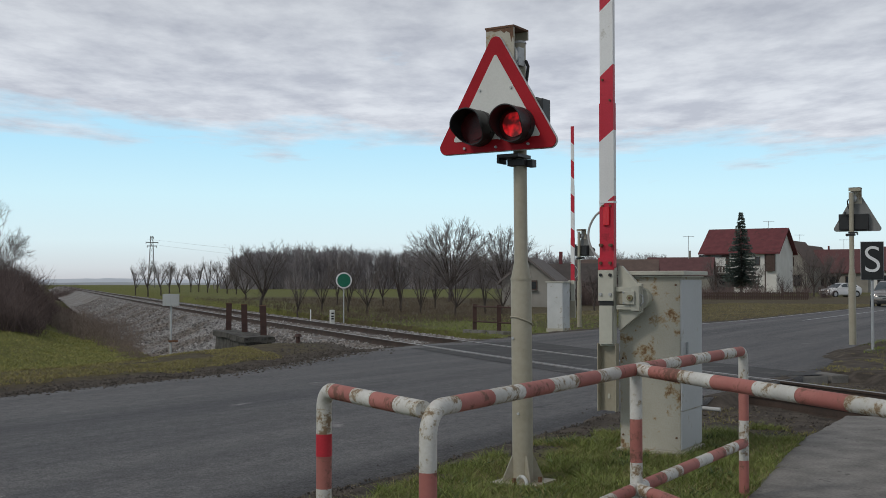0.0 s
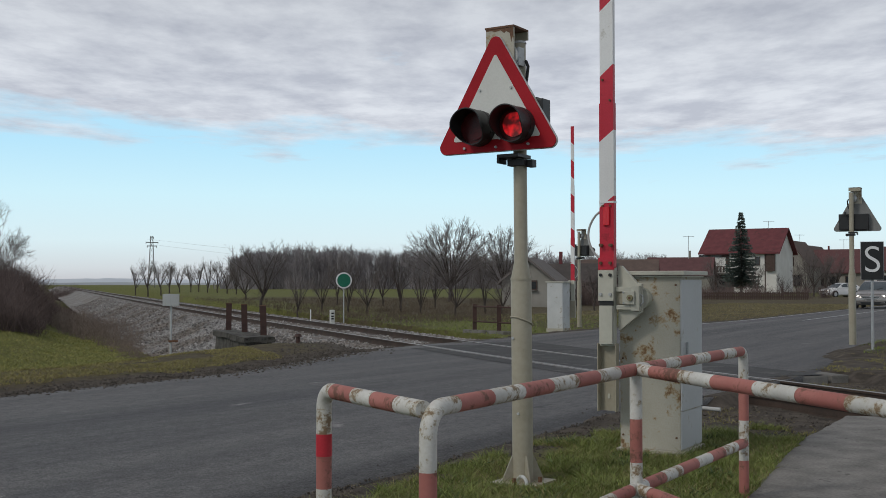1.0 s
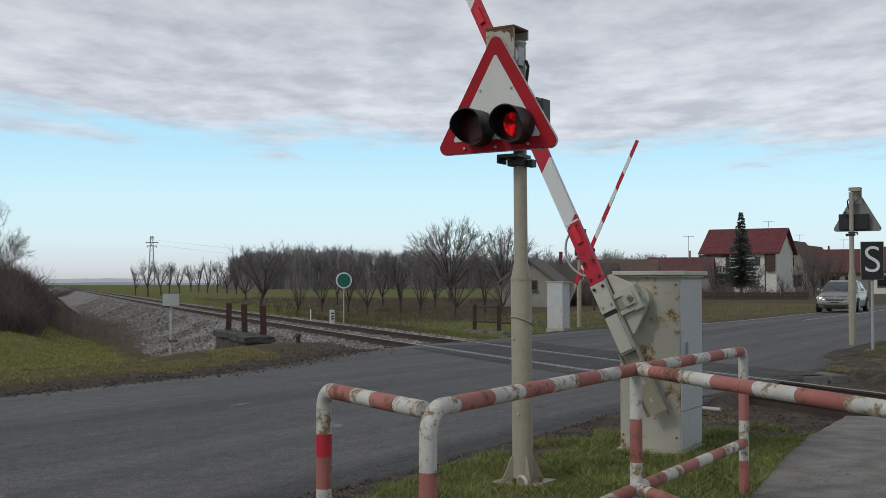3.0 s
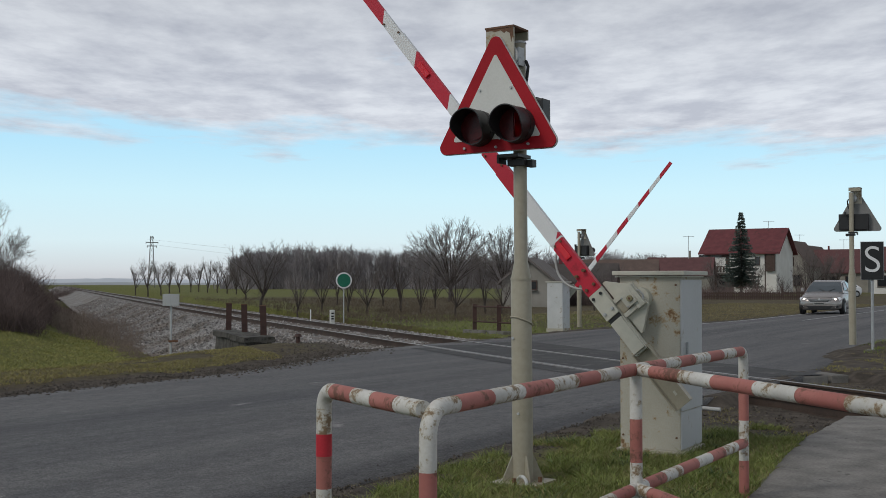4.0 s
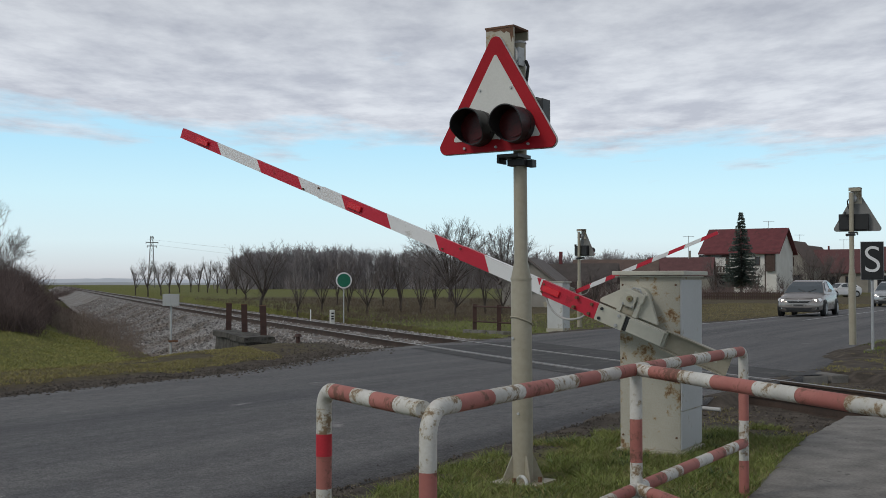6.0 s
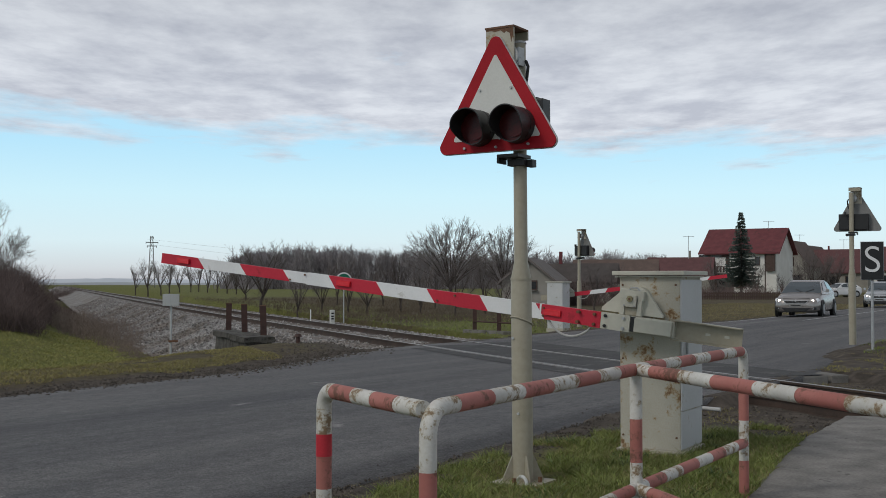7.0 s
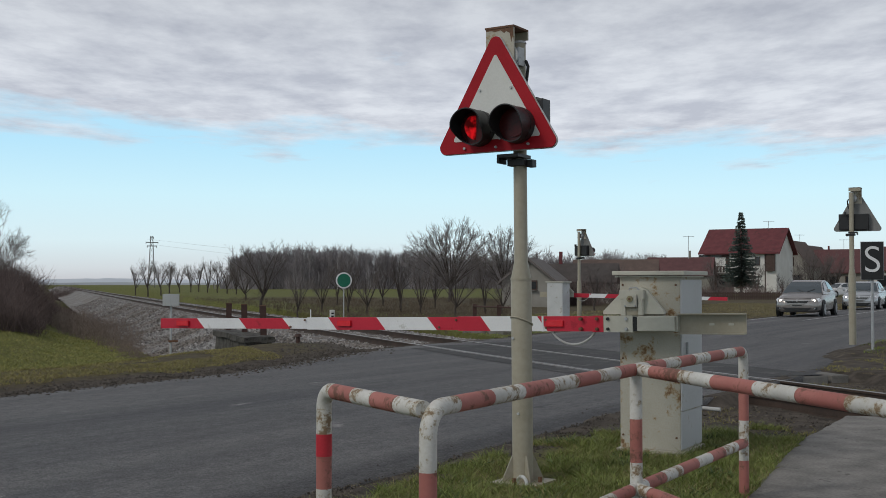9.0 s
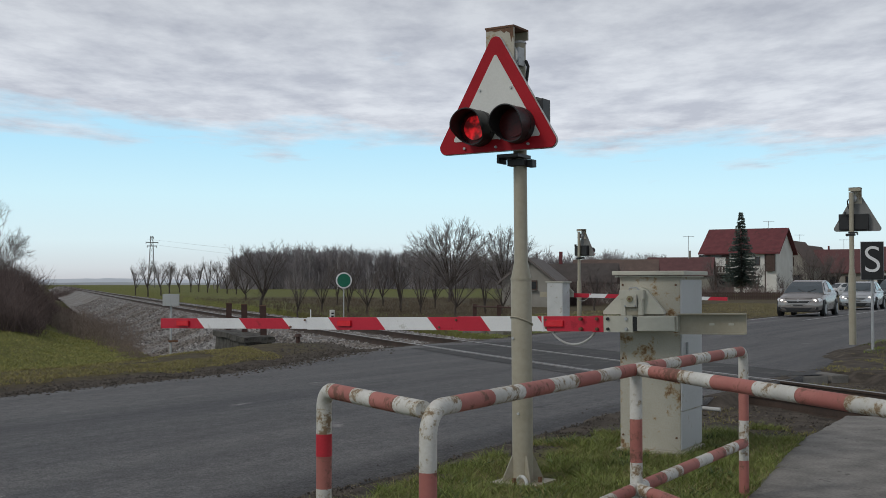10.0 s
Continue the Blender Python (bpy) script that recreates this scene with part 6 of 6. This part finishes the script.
# ---- cars ----
def car(m, label, paint, group=""):
    """Local +x forward; origin on the road under the middle."""
    root = thing("car", m, label, "car", group)
    st = [(2.16, 0.34, 0.60, 0.50), (2.12, 0.24, 0.66, 0.68), (2.00, 0.20, 0.74, 0.80), (1.75, 0.18, 0.82, 0.87), (1.35, 0.18, 0.89, 0.89), (0.95, 0.18, 0.96, 0.895),
          (0.0, 0.18, 0.95, 0.90), (-1.0, 0.18, 0.98, 0.895), (-1.6, 0.20, 1.02, 0.87), (-2.0, 0.24, 1.00, 0.80), (-2.14, 0.32, 0.92, 0.66)]
    bm = bmesh.new()
    rings = []
    for x, zb, zt, hw in st:
        sec = [(0.80, zb), (0.97, zb + 0.10), (1.0, zb + 0.45 * (zt - zb)), (0.97, zb + 0.78 * (zt - zb)), (0.88, zt - 0.03), (0.60, zt + 0.015), (0.0, zt + 0.03)]
        ring = [(hw * k, z) for k, z in sec] + [(-hw * k, z) for k, z in sec[-2::-1]]
        rings.append([bm.verts.new((x, y, z)) for y, z in ring])
    for a, b in zip(rings, rings[1:]):
        for j in range(len(a) - 1):
            bm.faces.new((a[j], a[j + 1], b[j + 1], b[j]))
        bm.faces.new((a[-1], a[0], b[0], b[-1]))
    bm.faces.new(rings[0])
    bm.faces.new(rings[-1][::-1])
    body = part("body", bm, paint, root, "painted car body", smooth_it=True)
    # cabin
    prof = [(1.02, 0.93, 0.80), (0.62, 1.20, 0.70), (0.22, 1.395, 0.60), (-0.25, 1.465, 0.58), (-0.75, 1.465, 0.58), (-1.25, 1.395, 0.57), (-1.65, 1.20, 0.64), (-1.98, 1.00, 0.72)]
    bm = bmesh.new()
    base = 0.90
    l = [bm.verts.new((x, w, z)) for x, z, w in prof]
    r = [bm.verts.new((x, -w, z)) for x, z, w in prof]
    lb = [bm.verts.new((x, 0.83, base)) for x, z, w in prof]
    rb = [bm.verts.new((x, -0.83, base)) for x, z, w in prof]
    for k in range(len(prof) - 1):
        bm.faces.new((l[k], l[k + 1], r[k + 1], r[k]))
        bm.faces.new((l[k], lb[k], lb[k + 1], l[k + 1]))
        bm.faces.new((r[k], r[k + 1], rb[k + 1], rb[k]))
    part("cabin", bm, paint, root, "roof and pillars", smooth_it=True)

    def panel(name, quads, mt, off, parent=root, label=""):
        b = bmesh.new()
        for q in quads:
            pts = [Vector(p) for p in q]
            n = (pts[1] - pts[0]).cross(pts[2] - pts[0]).normalized()
            c = sum(pts, Vector()) / len(pts)
            if n.dot(c - Vector((-0.3, 0, 0.9))) < 0:
                n = -n
            top = [b.verts.new(p + n * off) for p in pts]
            bot = [b.verts.new(p - n * 0.01) for p in pts]
            b.faces.new(top)
            for j in range(len(pts)):
                k = (j + 1) % len(pts)
                b.faces.new((top[j], top[k], bot[k], bot[j]))
        return part(name, b, mt, parent, label)
    panel("windscreen", [[(0.995, 0.765, 0.948), (0.62, 0.675, 1.20), (0.62, -0.675, 1.20), (0.995, -0.765, 0.948)],
                         [(0.62, 0.675, 1.20), (0.24, 0.58, 1.385), (0.24, -0.58, 1.385), (0.62, -0.675, 1.20)]], "carglass", 0.008, label="dark windscreen")
    for s in (1, -1):
        panel("side_window", [[(0.60, s * 0.745, 1.02), (0.50, s * 0.70, 1.16), (0.12, s * 0.615, 1.34), (-0.28, s * 0.60, 1.40), (-0.28, s * 0.765, 1.02)]], "carglass", 0.045, label="dark side window")
        panel("side_window", [[(-0.36, s * 0.765, 1.02), (-0.36, s * 0.60, 1.40), (-0.9, s * 0.60, 1.38), (-1.38, s * 0.63, 1.24), (-1.45, s * 0.73, 1.04)]], "carglass", 0.05, label="dark side window")
        hl = panel("headlight", [[(2.045, s * 0.56, 0.60), (2.09, s * 0.50, 0.68), (1.86, s * 0.80, 0.755), (1.80, s * 0.86, 0.68), (1.98, s * 0.765, 0.58)]], "clearlens", 0.02, label="clear headlight glass")
        part("headlight_bulb", tube([(2.05, s * 0.64, 0.655), (2.085, s * 0.64, 0.655)], 0.05, 12), "headlight", hl, "lit headlight")
        part("fog_lamp", tube([(2.08, s * 0.64, 0.36), (2.115, s * 0.64, 0.36)], 0.05, 12), "clearlens", root)
        mir = box(0.62, 0.78, s * 0.90 - 0.0, s * 1.02, 0.98, 1.11) if s > 0 else box(0.62, 0.78, -1.02, -0.90, 0.98, 1.11)
        part("wing_mirror", mir, paint, root, bevel=0.02)
    def flared(w0, w1, z0, z1, x0, x1):
        """A bar across the nose, wider at the top."""
        bm = prism([(-w0, z0), (w0, z0), (w1, z1), (-w1, z1)], x0, x1)
        bmesh.ops.rotate(bm, cent=(0, 0, 0), matrix=Matrix.Rotation(radians(-90), 3, "Z"), verts=bm.verts[:])
        return bm
    part("grille_frame", flared(0.40, 0.50, 0.535, 0.665, 2.05, 2.165), "galv", root, "bright grille surround", bevel=0.012)
    part("grille", flared(0.37, 0.46, 0.555, 0.648, 2.10, 2.172), "black", root, "dark grille", bevel=0.006)
    part("grille_bar", box(2.15, 2.178, -0.40, 0.40, 0.598, 0.608), "galv", root)
    part("badge", tube([(2.10, 0, 0.655), (2.18, 0, 0.655)], 0.04, 12), "galv", root)
    part("bumper_lip", box(2.02, 2.165, -0.70, 0.70, 0.385, 0.41), paint, root, bevel=0.01)
    part("lower_intake", flared(0.42, 0.56, 0.25, 0.375, 2.04, 2.168), "black", root, "dark lower intake", bevel=0.01)
    part("splitter", box(2.00, 2.15, -0.62, 0.62, 0.205, 0.235), "rubber", root, bevel=0.008)
    part("plate", box(2.12, 2.185, -0.25, 0.25, 0.425, 0.515), "signback", root, "pale plate with a dark bar")
    part("plate_bar", box(2.1851, 2.188, -0.19, 0.19, 0.45, 0.49), "black", root)
    part("bonnet_seam", box(1.99, 2.035, -0.52, 0.52, 0.742, 0.749), "black", root)
    for s in (1, -1):
        part("wiper", tube([(0.97, s * 0.05 + 0.1, 0.985), (0.80, s * 0.35 + 0.1, 1.10)], 0.010, 6), "black", root)
        part("fog_recess", box(2.02, 2.115, min(s * 0.60, s * 0.78), max(s * 0.60, s * 0.78), 0.30, 0.40), "black", root, bevel=0.012)
    for x in (1.33, -1.32):
        for s in (1, -1):
            arch = tube([(x, s * 0.80, 0.33), (x, s * 0.915, 0.33)], 0.365, 24)
            part("wheel_arch", arch, "black", root)
            wheel = part("wheel", tube([(0, -0.10, 0), (0, -0.08, 0), (0, 0.08, 0), (0, 0.10, 0)], [0.29, 0.315, 0.315, 0.29], 26), "rubber", root, "black tyre", local=pose(x, s * 0.83, 0.315), smooth_it=True)
            rim = tube([(0, s * 0.095, 0), (0, s * 0.108, 0)], 0.205, 20)
            part("rim", rim, "galv", wheel, "alloy rim")
            for k in range(5):
                a = 2 * math.pi * k / 5
                sp = box(0.05, 0.19, s * 0.108 if s > 0 else -0.116, 0.116 if s > 0 else s * 0.108, -0.022, 0.022)
                part("spoke", sp, "dullgrey", wheel, local=pose(0, 0, 0, 0, math.degrees(a), 0))
            WHEELS.setdefault(root.name, []).append(wheel)
    return root


WHEELS = {}
CAR_P = -10.32


def car_at(q, p=CAR_P):
    x, y = road_xy(p, q)
    return pose(x, y, 0.012, 0, 0, 240 + 2.0)


car_one = car(car_at(65), "silver-beige hatchback with lit headlights coming up the road", "carpaint", "waiting cars")
car_one.scale = (0.95, 0.95, 0.95)
car_two = car(car_at(80), "silver estate car waiting behind the first", "carsilver", "waiting cars")
car_two.scale = (0.92, 0.92, 0.92)
car_three = car(car_at(92), "dark car waiting at the end of the queue", "cardark", "waiting cars")
for px, d, mt, turn, lab in ((1487, 118, "carwhite", 200, "white car parked before the houses"), ):
    x, y, _ = at_view(px, d)
    car(pose(x, y, -0.2, 0, 0, turn), lab, mt, "parked cars")


# ---- stones and grass, too many to count ----
def ballast_stones():
    rng = random.Random(4)
    verts, faces = [], []
    shape = [(1, 0, 0), (-1, 0, 0), (0, 1, 0), (0, -1, 0), (0, 0, 1), (0, 0, -1)]
    tris = [(0, 2, 4), (2, 1, 4), (1, 3, 4), (3, 0, 4), (2, 0, 5), (1, 2, 5), (3, 1, 5), (0, 3, 5)]

    def stone(x, y, z, r):
        b = len(verts)
        e = Euler((rng.uniform(0, 6), rng.uniform(0, 6), rng.uniform(0, 6)))
        for v in shape:
            w = Vector((v[0] * rng.uniform(0.6, 1.15), v[1] * rng.uniform(0.6, 1.15), v[2] * rng.uniform(0.5, 0.95)))
            w.rotate(e)
            verts.append((x + w.x * r, y + w.y * r, z + w.z * r))
        faces.extend((a + b, c + b, d + b) for a, c, d in tris)
    for _ in range(26000):
        s = 0.3 + 95 * rng.random() ** 1.7
        o = rng.uniform(-3.1, 4.3)
        if s < 4 and o > 1.9 + 0.5 * s:
            continue
        if abs(abs(o) - 0.75) < 0.09:
            continue
        x, y = track_xy(s, o)
        z = bed_height(o)
        if o > 1.75:
            z = -0.2 + (z + 0.2) * smooth(0.4, 5.4, s)
        if abs(o) < 1.7:
            z -= 0.045
        stone(x, y, z + rng.uniform(-0.02, 0.03), rng.uniform(0.035, 0.075))
    tagged(new("ballast_stones", raw("ballast_stones", verts, faces, "stone")), "loose grey crushed ballast stones along the track", "ballast", kind="stuff")
    verts.clear()
    faces.clear()
    for _ in range(9000):
        s = rng.uniform(-19, -10.6)
        o = rng.uniform(-2.4, 3.2)
        if abs(abs(o) - 0.75) < 0.1:
            continue
        x, y = track_xy(s, o)
        p, q = road_pq(x, y)
        if p < road_edges(q)[0] + 0.1 or (p > -2.2 and o > 1.3):
            continue
        stone(x, y, ground_z(x, y) + rng.uniform(-0.008, 0.006), 0.008 + 0.024 * rng.random() ** 2.5)
    for _ in range(900):
        x, y = rng.uniform(-3.2, -1.0), rng.uniform(19, 27)
        p, q = road_pq(x, y)
        if p > road_edges(q)[1] - 0.05:
            continue
        stone(x, y, ground_z(x, y) + 0.0, rng.uniform(0.012, 0.035))
    # crumbs along the road's edges and over the bare verge
    for _ in range(7000):
        q = rng.uniform(4.5, 12.5)
        p = road_edges(q)[0] + rng.gauss(0.25, 0.28)
        if p > -2.0:
            continue
        x, y = road_xy(p, q)
        stone(x, y, max(ground_z(x, y), 0.004 if p < road_edges(q)[0] - 0.25 else -1), 0.004 + 0.016 * rng.random() ** 3)
    for _ in range(5000):
        q = rng.uniform(2, 19)
        p = road_edges(q)[1] - rng.gauss(0.1, 0.28)
        x, y = road_xy(p, q)
        stone(x, y, max(ground_z(x, y), 0.0), 0.008 + 0.03 * rng.random() ** 2)
    tagged(new("soil_clods", raw("soil_clods", list(verts), list(faces), "clod")), "dark soil clods and crumbs beside the rails and road", "soil", kind="stuff")


ballast_stones()


def grass(name, label, count, place, height, material, seed, width=0.006, lean=0.5):
    rng = random.Random(seed)
    verts, faces = [], []
    for _ in range(count):
        x, y, keep = place(rng)
        if not keep:
            continue
        z = ground_z(x, y) - 0.01
        h = height * rng.uniform(0.45, 1.25)
        a = rng.uniform(0, 2 * math.pi)
        wx, wy = math.cos(a) * width, math.sin(a) * width
        lx, ly = rng.gauss(0, lean) * h, rng.gauss(0, lean) * h
        b = len(verts)
        verts.extend(((x - wx, y - wy, z), (x + wx, y + wy, z), (x + wx * 0.7 + lx * 0.4, y + wy * 0.7 + ly * 0.4, z + h * 0.6),
                      (x - wx * 0.7 + lx * 0.4, y - wy * 0.7 + ly * 0.4, z + h * 0.6), (x + lx, y + ly, z + h)))
        faces.extend(((b, b + 1, b + 2, b + 3), (b + 3, b + 2, b + 4)))
    tagged(new(name, raw(name, verts, faces, material)), label, "grass", kind="stuff")


def sow():
    def clump(x, y, f, lo):
        return noise.noise(Vector((x * f, y * f, 6))) > lo

    def near(r):
        p, q = r.uniform(-4.05, -1.85), r.uniform(3.0, 10.4)
        x, y = road_xy(p, q)
        n = noise.noise(Vector((x * 0.35, y * 0.35, 5)))
        if (x - 0.524) ** 2 + (y - 7.6) ** 2 < 0.046 or (-3.29 < p < -2.75 and 8.3 < q < 8.88) or p > path_edge(q) + 0.03:
            return x, y, False
        return x, y, clump(x, y, 2.2, -0.60 + 1.1 * smooth(8.6, 10.4, q) + 0.7 * (1 - smooth(-4.0, -3.3, p)))
    grass("near_grass", "short green grass beside the railing", 110000, near, 0.050, "blade", 1, 0.0026, 0.8)

    def tuft(r):
        x, y, keep = near(r)
        return x, y, keep and clump(x + 3, y, 3.4, 0.12)
    grass("near_tufts", "longer tufts of green grass beside the railing", 60000, tuft, 0.085, "blade", 21, 0.0028, 0.75)

    def rosette(r):
        x, y, keep = near(r)
        return x, y, keep and clump(x, y + 9, 2.6, 0.22)
    grass("near_weeds", "broad-leaved weeds in the grass by the signal post", 15000, rosette, 0.055, "leaf", 22, 0.009, 1.1)

    def litter(r):
        p, q = r.uniform(-4.4, -1.9), r.uniform(4.5, 21.5)
        x, y = road_xy(p, q)
        s, o = track_so(x, y)
        return x, y, abs(o) > 0.9 and not (p > path_edge(q) and q < 12.4) and clump(x, y, 1.2, -0.15)
    grass("straw_litter", "flattened straw and dead stalks on the bare soil", 26000, litter, 0.012, "dryblade", 23, 0.0022, 5.0)
    grass("near_grass", "dry straw blades among the green grass", 26000, near, 0.05, "dryblade", 2, 0.0028, 1.0)

    def thin(r):
        p, q = r.uniform(-3.9, -1.0), r.uniform(9.6, 21.5)
        x, y = road_xy(p, q)
        s, o = track_so(x, y)
        return x, y, abs(o) > 1.2 and not (p > path_edge(q) and q < 12.4) and clump(x, y, 1.6, 0.08)
    grass("soil_grass", "thin weedy grass on the bare soil by the rails", 16000, thin, 0.04, "vergeblade", 12, 0.004, 1.0)

    def mound(r):
        p, q = r.uniform(-4.2, -1.0), r.uniform(21.0, 30.0)
        x, y = road_xy(p, q)
        return x, y, clump(x, y, 0.9, -0.1 + 0.5 * (1 - smooth(-4.2, -3.6, p)))
    grass("mound_grass", "rough grass on the mound by the signal post", 9000, mound, 0.055, "blade", 3, 0.007, 0.9)

    def verge(r):
        q = r.uniform(2, 19)
        d = 0.5 + 6.5 * r.random() ** 1.3
        p = road_edges(q)[1] - d
        x, y = road_xy(p, q)
        s, o = track_so(x, y)
        return x, y, o > 4.4 and clump(x, y, 0.8, -0.3 + 0.5 * (1 - smooth(0.5, 1.1, d)))
    grass("verge_grass", "matted yellow-green verge grass along the road", 70000, verge, 0.036, "vergeblade", 4, 0.005, 1.0)
    grass("verge_grass", "dry straw grass on the verge", 20000, verge, 0.04, "dryblade", 5, 0.005, 1.0)

    def bank(r):
        y = 19 + 30 * r.random() ** 1.2
        x = at_view(r.uniform(-40, 330), y)[0]
        p, q = road_pq(x, y)
        s, o = track_so(x, y)
        return x, y, o > 4.6 and p < road_edges(q)[1] - 3.0
    grass("bank_grass", "rough green and yellow grass in the ditch and on the bank", 60000, bank, 0.05, "bankblade", 8, 0.009, 1.3)
    grass("bank_grass", "fresh green tufts in the ditch", 16000, bank, 0.06, "blade", 9, 0.008, 1.0)

    def farside(r):
        x, y = r.uniform(-14, 9), r.uniform(30, 52)
        p, q = road_pq(x, y)
        s, o = track_so(x, y)
        return x, y, o < -3.0 and p < road_edges(q)[1] - 0.6
    grass("field_grass", "green winter grass beyond the track", 16000, farside, 0.08, "blade", 6, 0.012)

    def roadside(r):
        q = r.uniform(39, 80)
        p = road_edges(q)[1] - r.uniform(0.4, 12)
        x, y = road_xy(p, q)
        return x, y, True
    grass("roadside_grass", "dry yellow grass on the far roadside", 30000, roadside, 0.075, "roadblade", 7, 0.009, 0.9)


sow()


# ---- what moves ----
SWING = [(0.0, 90), (1.2, 90), (1.4, 89.5), (1.6, 87.3), (1.8, 84.4), (2.0, 80.4), (2.25, 75.7), (2.5, 72.0), (2.7, 69.1), (3.2, 61.9), (3.8, 53.2),
         (4.5, 43.1), (5.0, 35.8), (5.5, 28.5), (6.2, 18.3), (6.8, 9.6), (7.1, 5.1), (7.3, 2.3), (7.5, -0.35), (7.6, -0.85), (7.7, -0.97), (10.0, -0.97)]


def motions():
    for arm in (near_boom, far_boom):
        walk(arm, [(t, pose(0, 0, 1.20, 0, -a, 0)) for t, a in SWING])
    # the lamps flash in turn, a little slower than once a second
    for vane, middle in zip(VANES, (0.56, 0.08)):
        place = vane.matrix_basis.translation.copy()
        rows, turn = [], None
        for k in range(0, 301):
            t = k / 30
            ph = ((t - middle + 0.5 * 1.027) / 1.027) % 1.0 - 0.5
            want = 0 if abs(ph * 1.027) < 0.20 else 180
            if turn is None:
                turn = want
            elif want > turn:
                turn += 60
            elif want < turn:
                turn -= 60
            rows.append((t, pose(*place, 0, 0, turn)))
        walk(vane, rows)
    # the cars come up to the barrier one after another, their wheels rolling
    runs = ((car_one, ((0.0, 65.2), (0.5, 63.1), (1.0, 60.6), (1.5, 57.9), (2.0, 55.8), (2.5, 54.0), (3.2, 51.4), (4.0, 49.05), (4.5, 47.77), (5.0, 46.73), (5.5, 45.99), (6.2, 45.3), (7.0, 45.02), (7.5, 45.04), (9.0, 45.2), (10.0, 45.37))),
            (car_two, ((0.0, 86.0), (2.0, 78.5), (3.5, 72.6), (4.5, 69.3), (5.0, 67.8), (5.5, 66.4), (6.2, 64.4), (7.0, 62.5), (7.5, 61.2), (8.0, 59.5), (8.5, 57.9), (9.0, 57.0), (9.5, 56.5), (10.0, 56.24))),
            (car_three, ((0.0, 104.0), (3.0, 92.0), (5.5, 80.5), (7.0, 74.5), (8.0, 71.2), (9.0, 68.2), (9.5, 67.0), (10.0, 66.1))))
    for vehicle, rows in runs:
        side = 0.08 if vehicle == car_one else 0.0
        walk(vehicle, [(t, car_at(q + 2.0 - 12.5 * side, CAR_P + side)) for t, q in rows])
        qs = []
        for k in range(0, 201):
            t = k / 20
            j = max(i for i in range(len(rows) - 1) if rows[i][0] <= t + 1e-9)
            (t0, q0), (t1, q1) = rows[j], rows[j + 1]
            qs.append((t, q0 + (q1 - q0) * (t - t0) / (t1 - t0)))
        for wheel in WHEELS[vehicle.name]:
            spot = wheel.matrix_basis.translation.copy()
            walk(wheel, [(t, pose(*spot, 0, math.degrees((qs[0][1] - q) / 0.315), 0)) for t, q in qs])


motions()
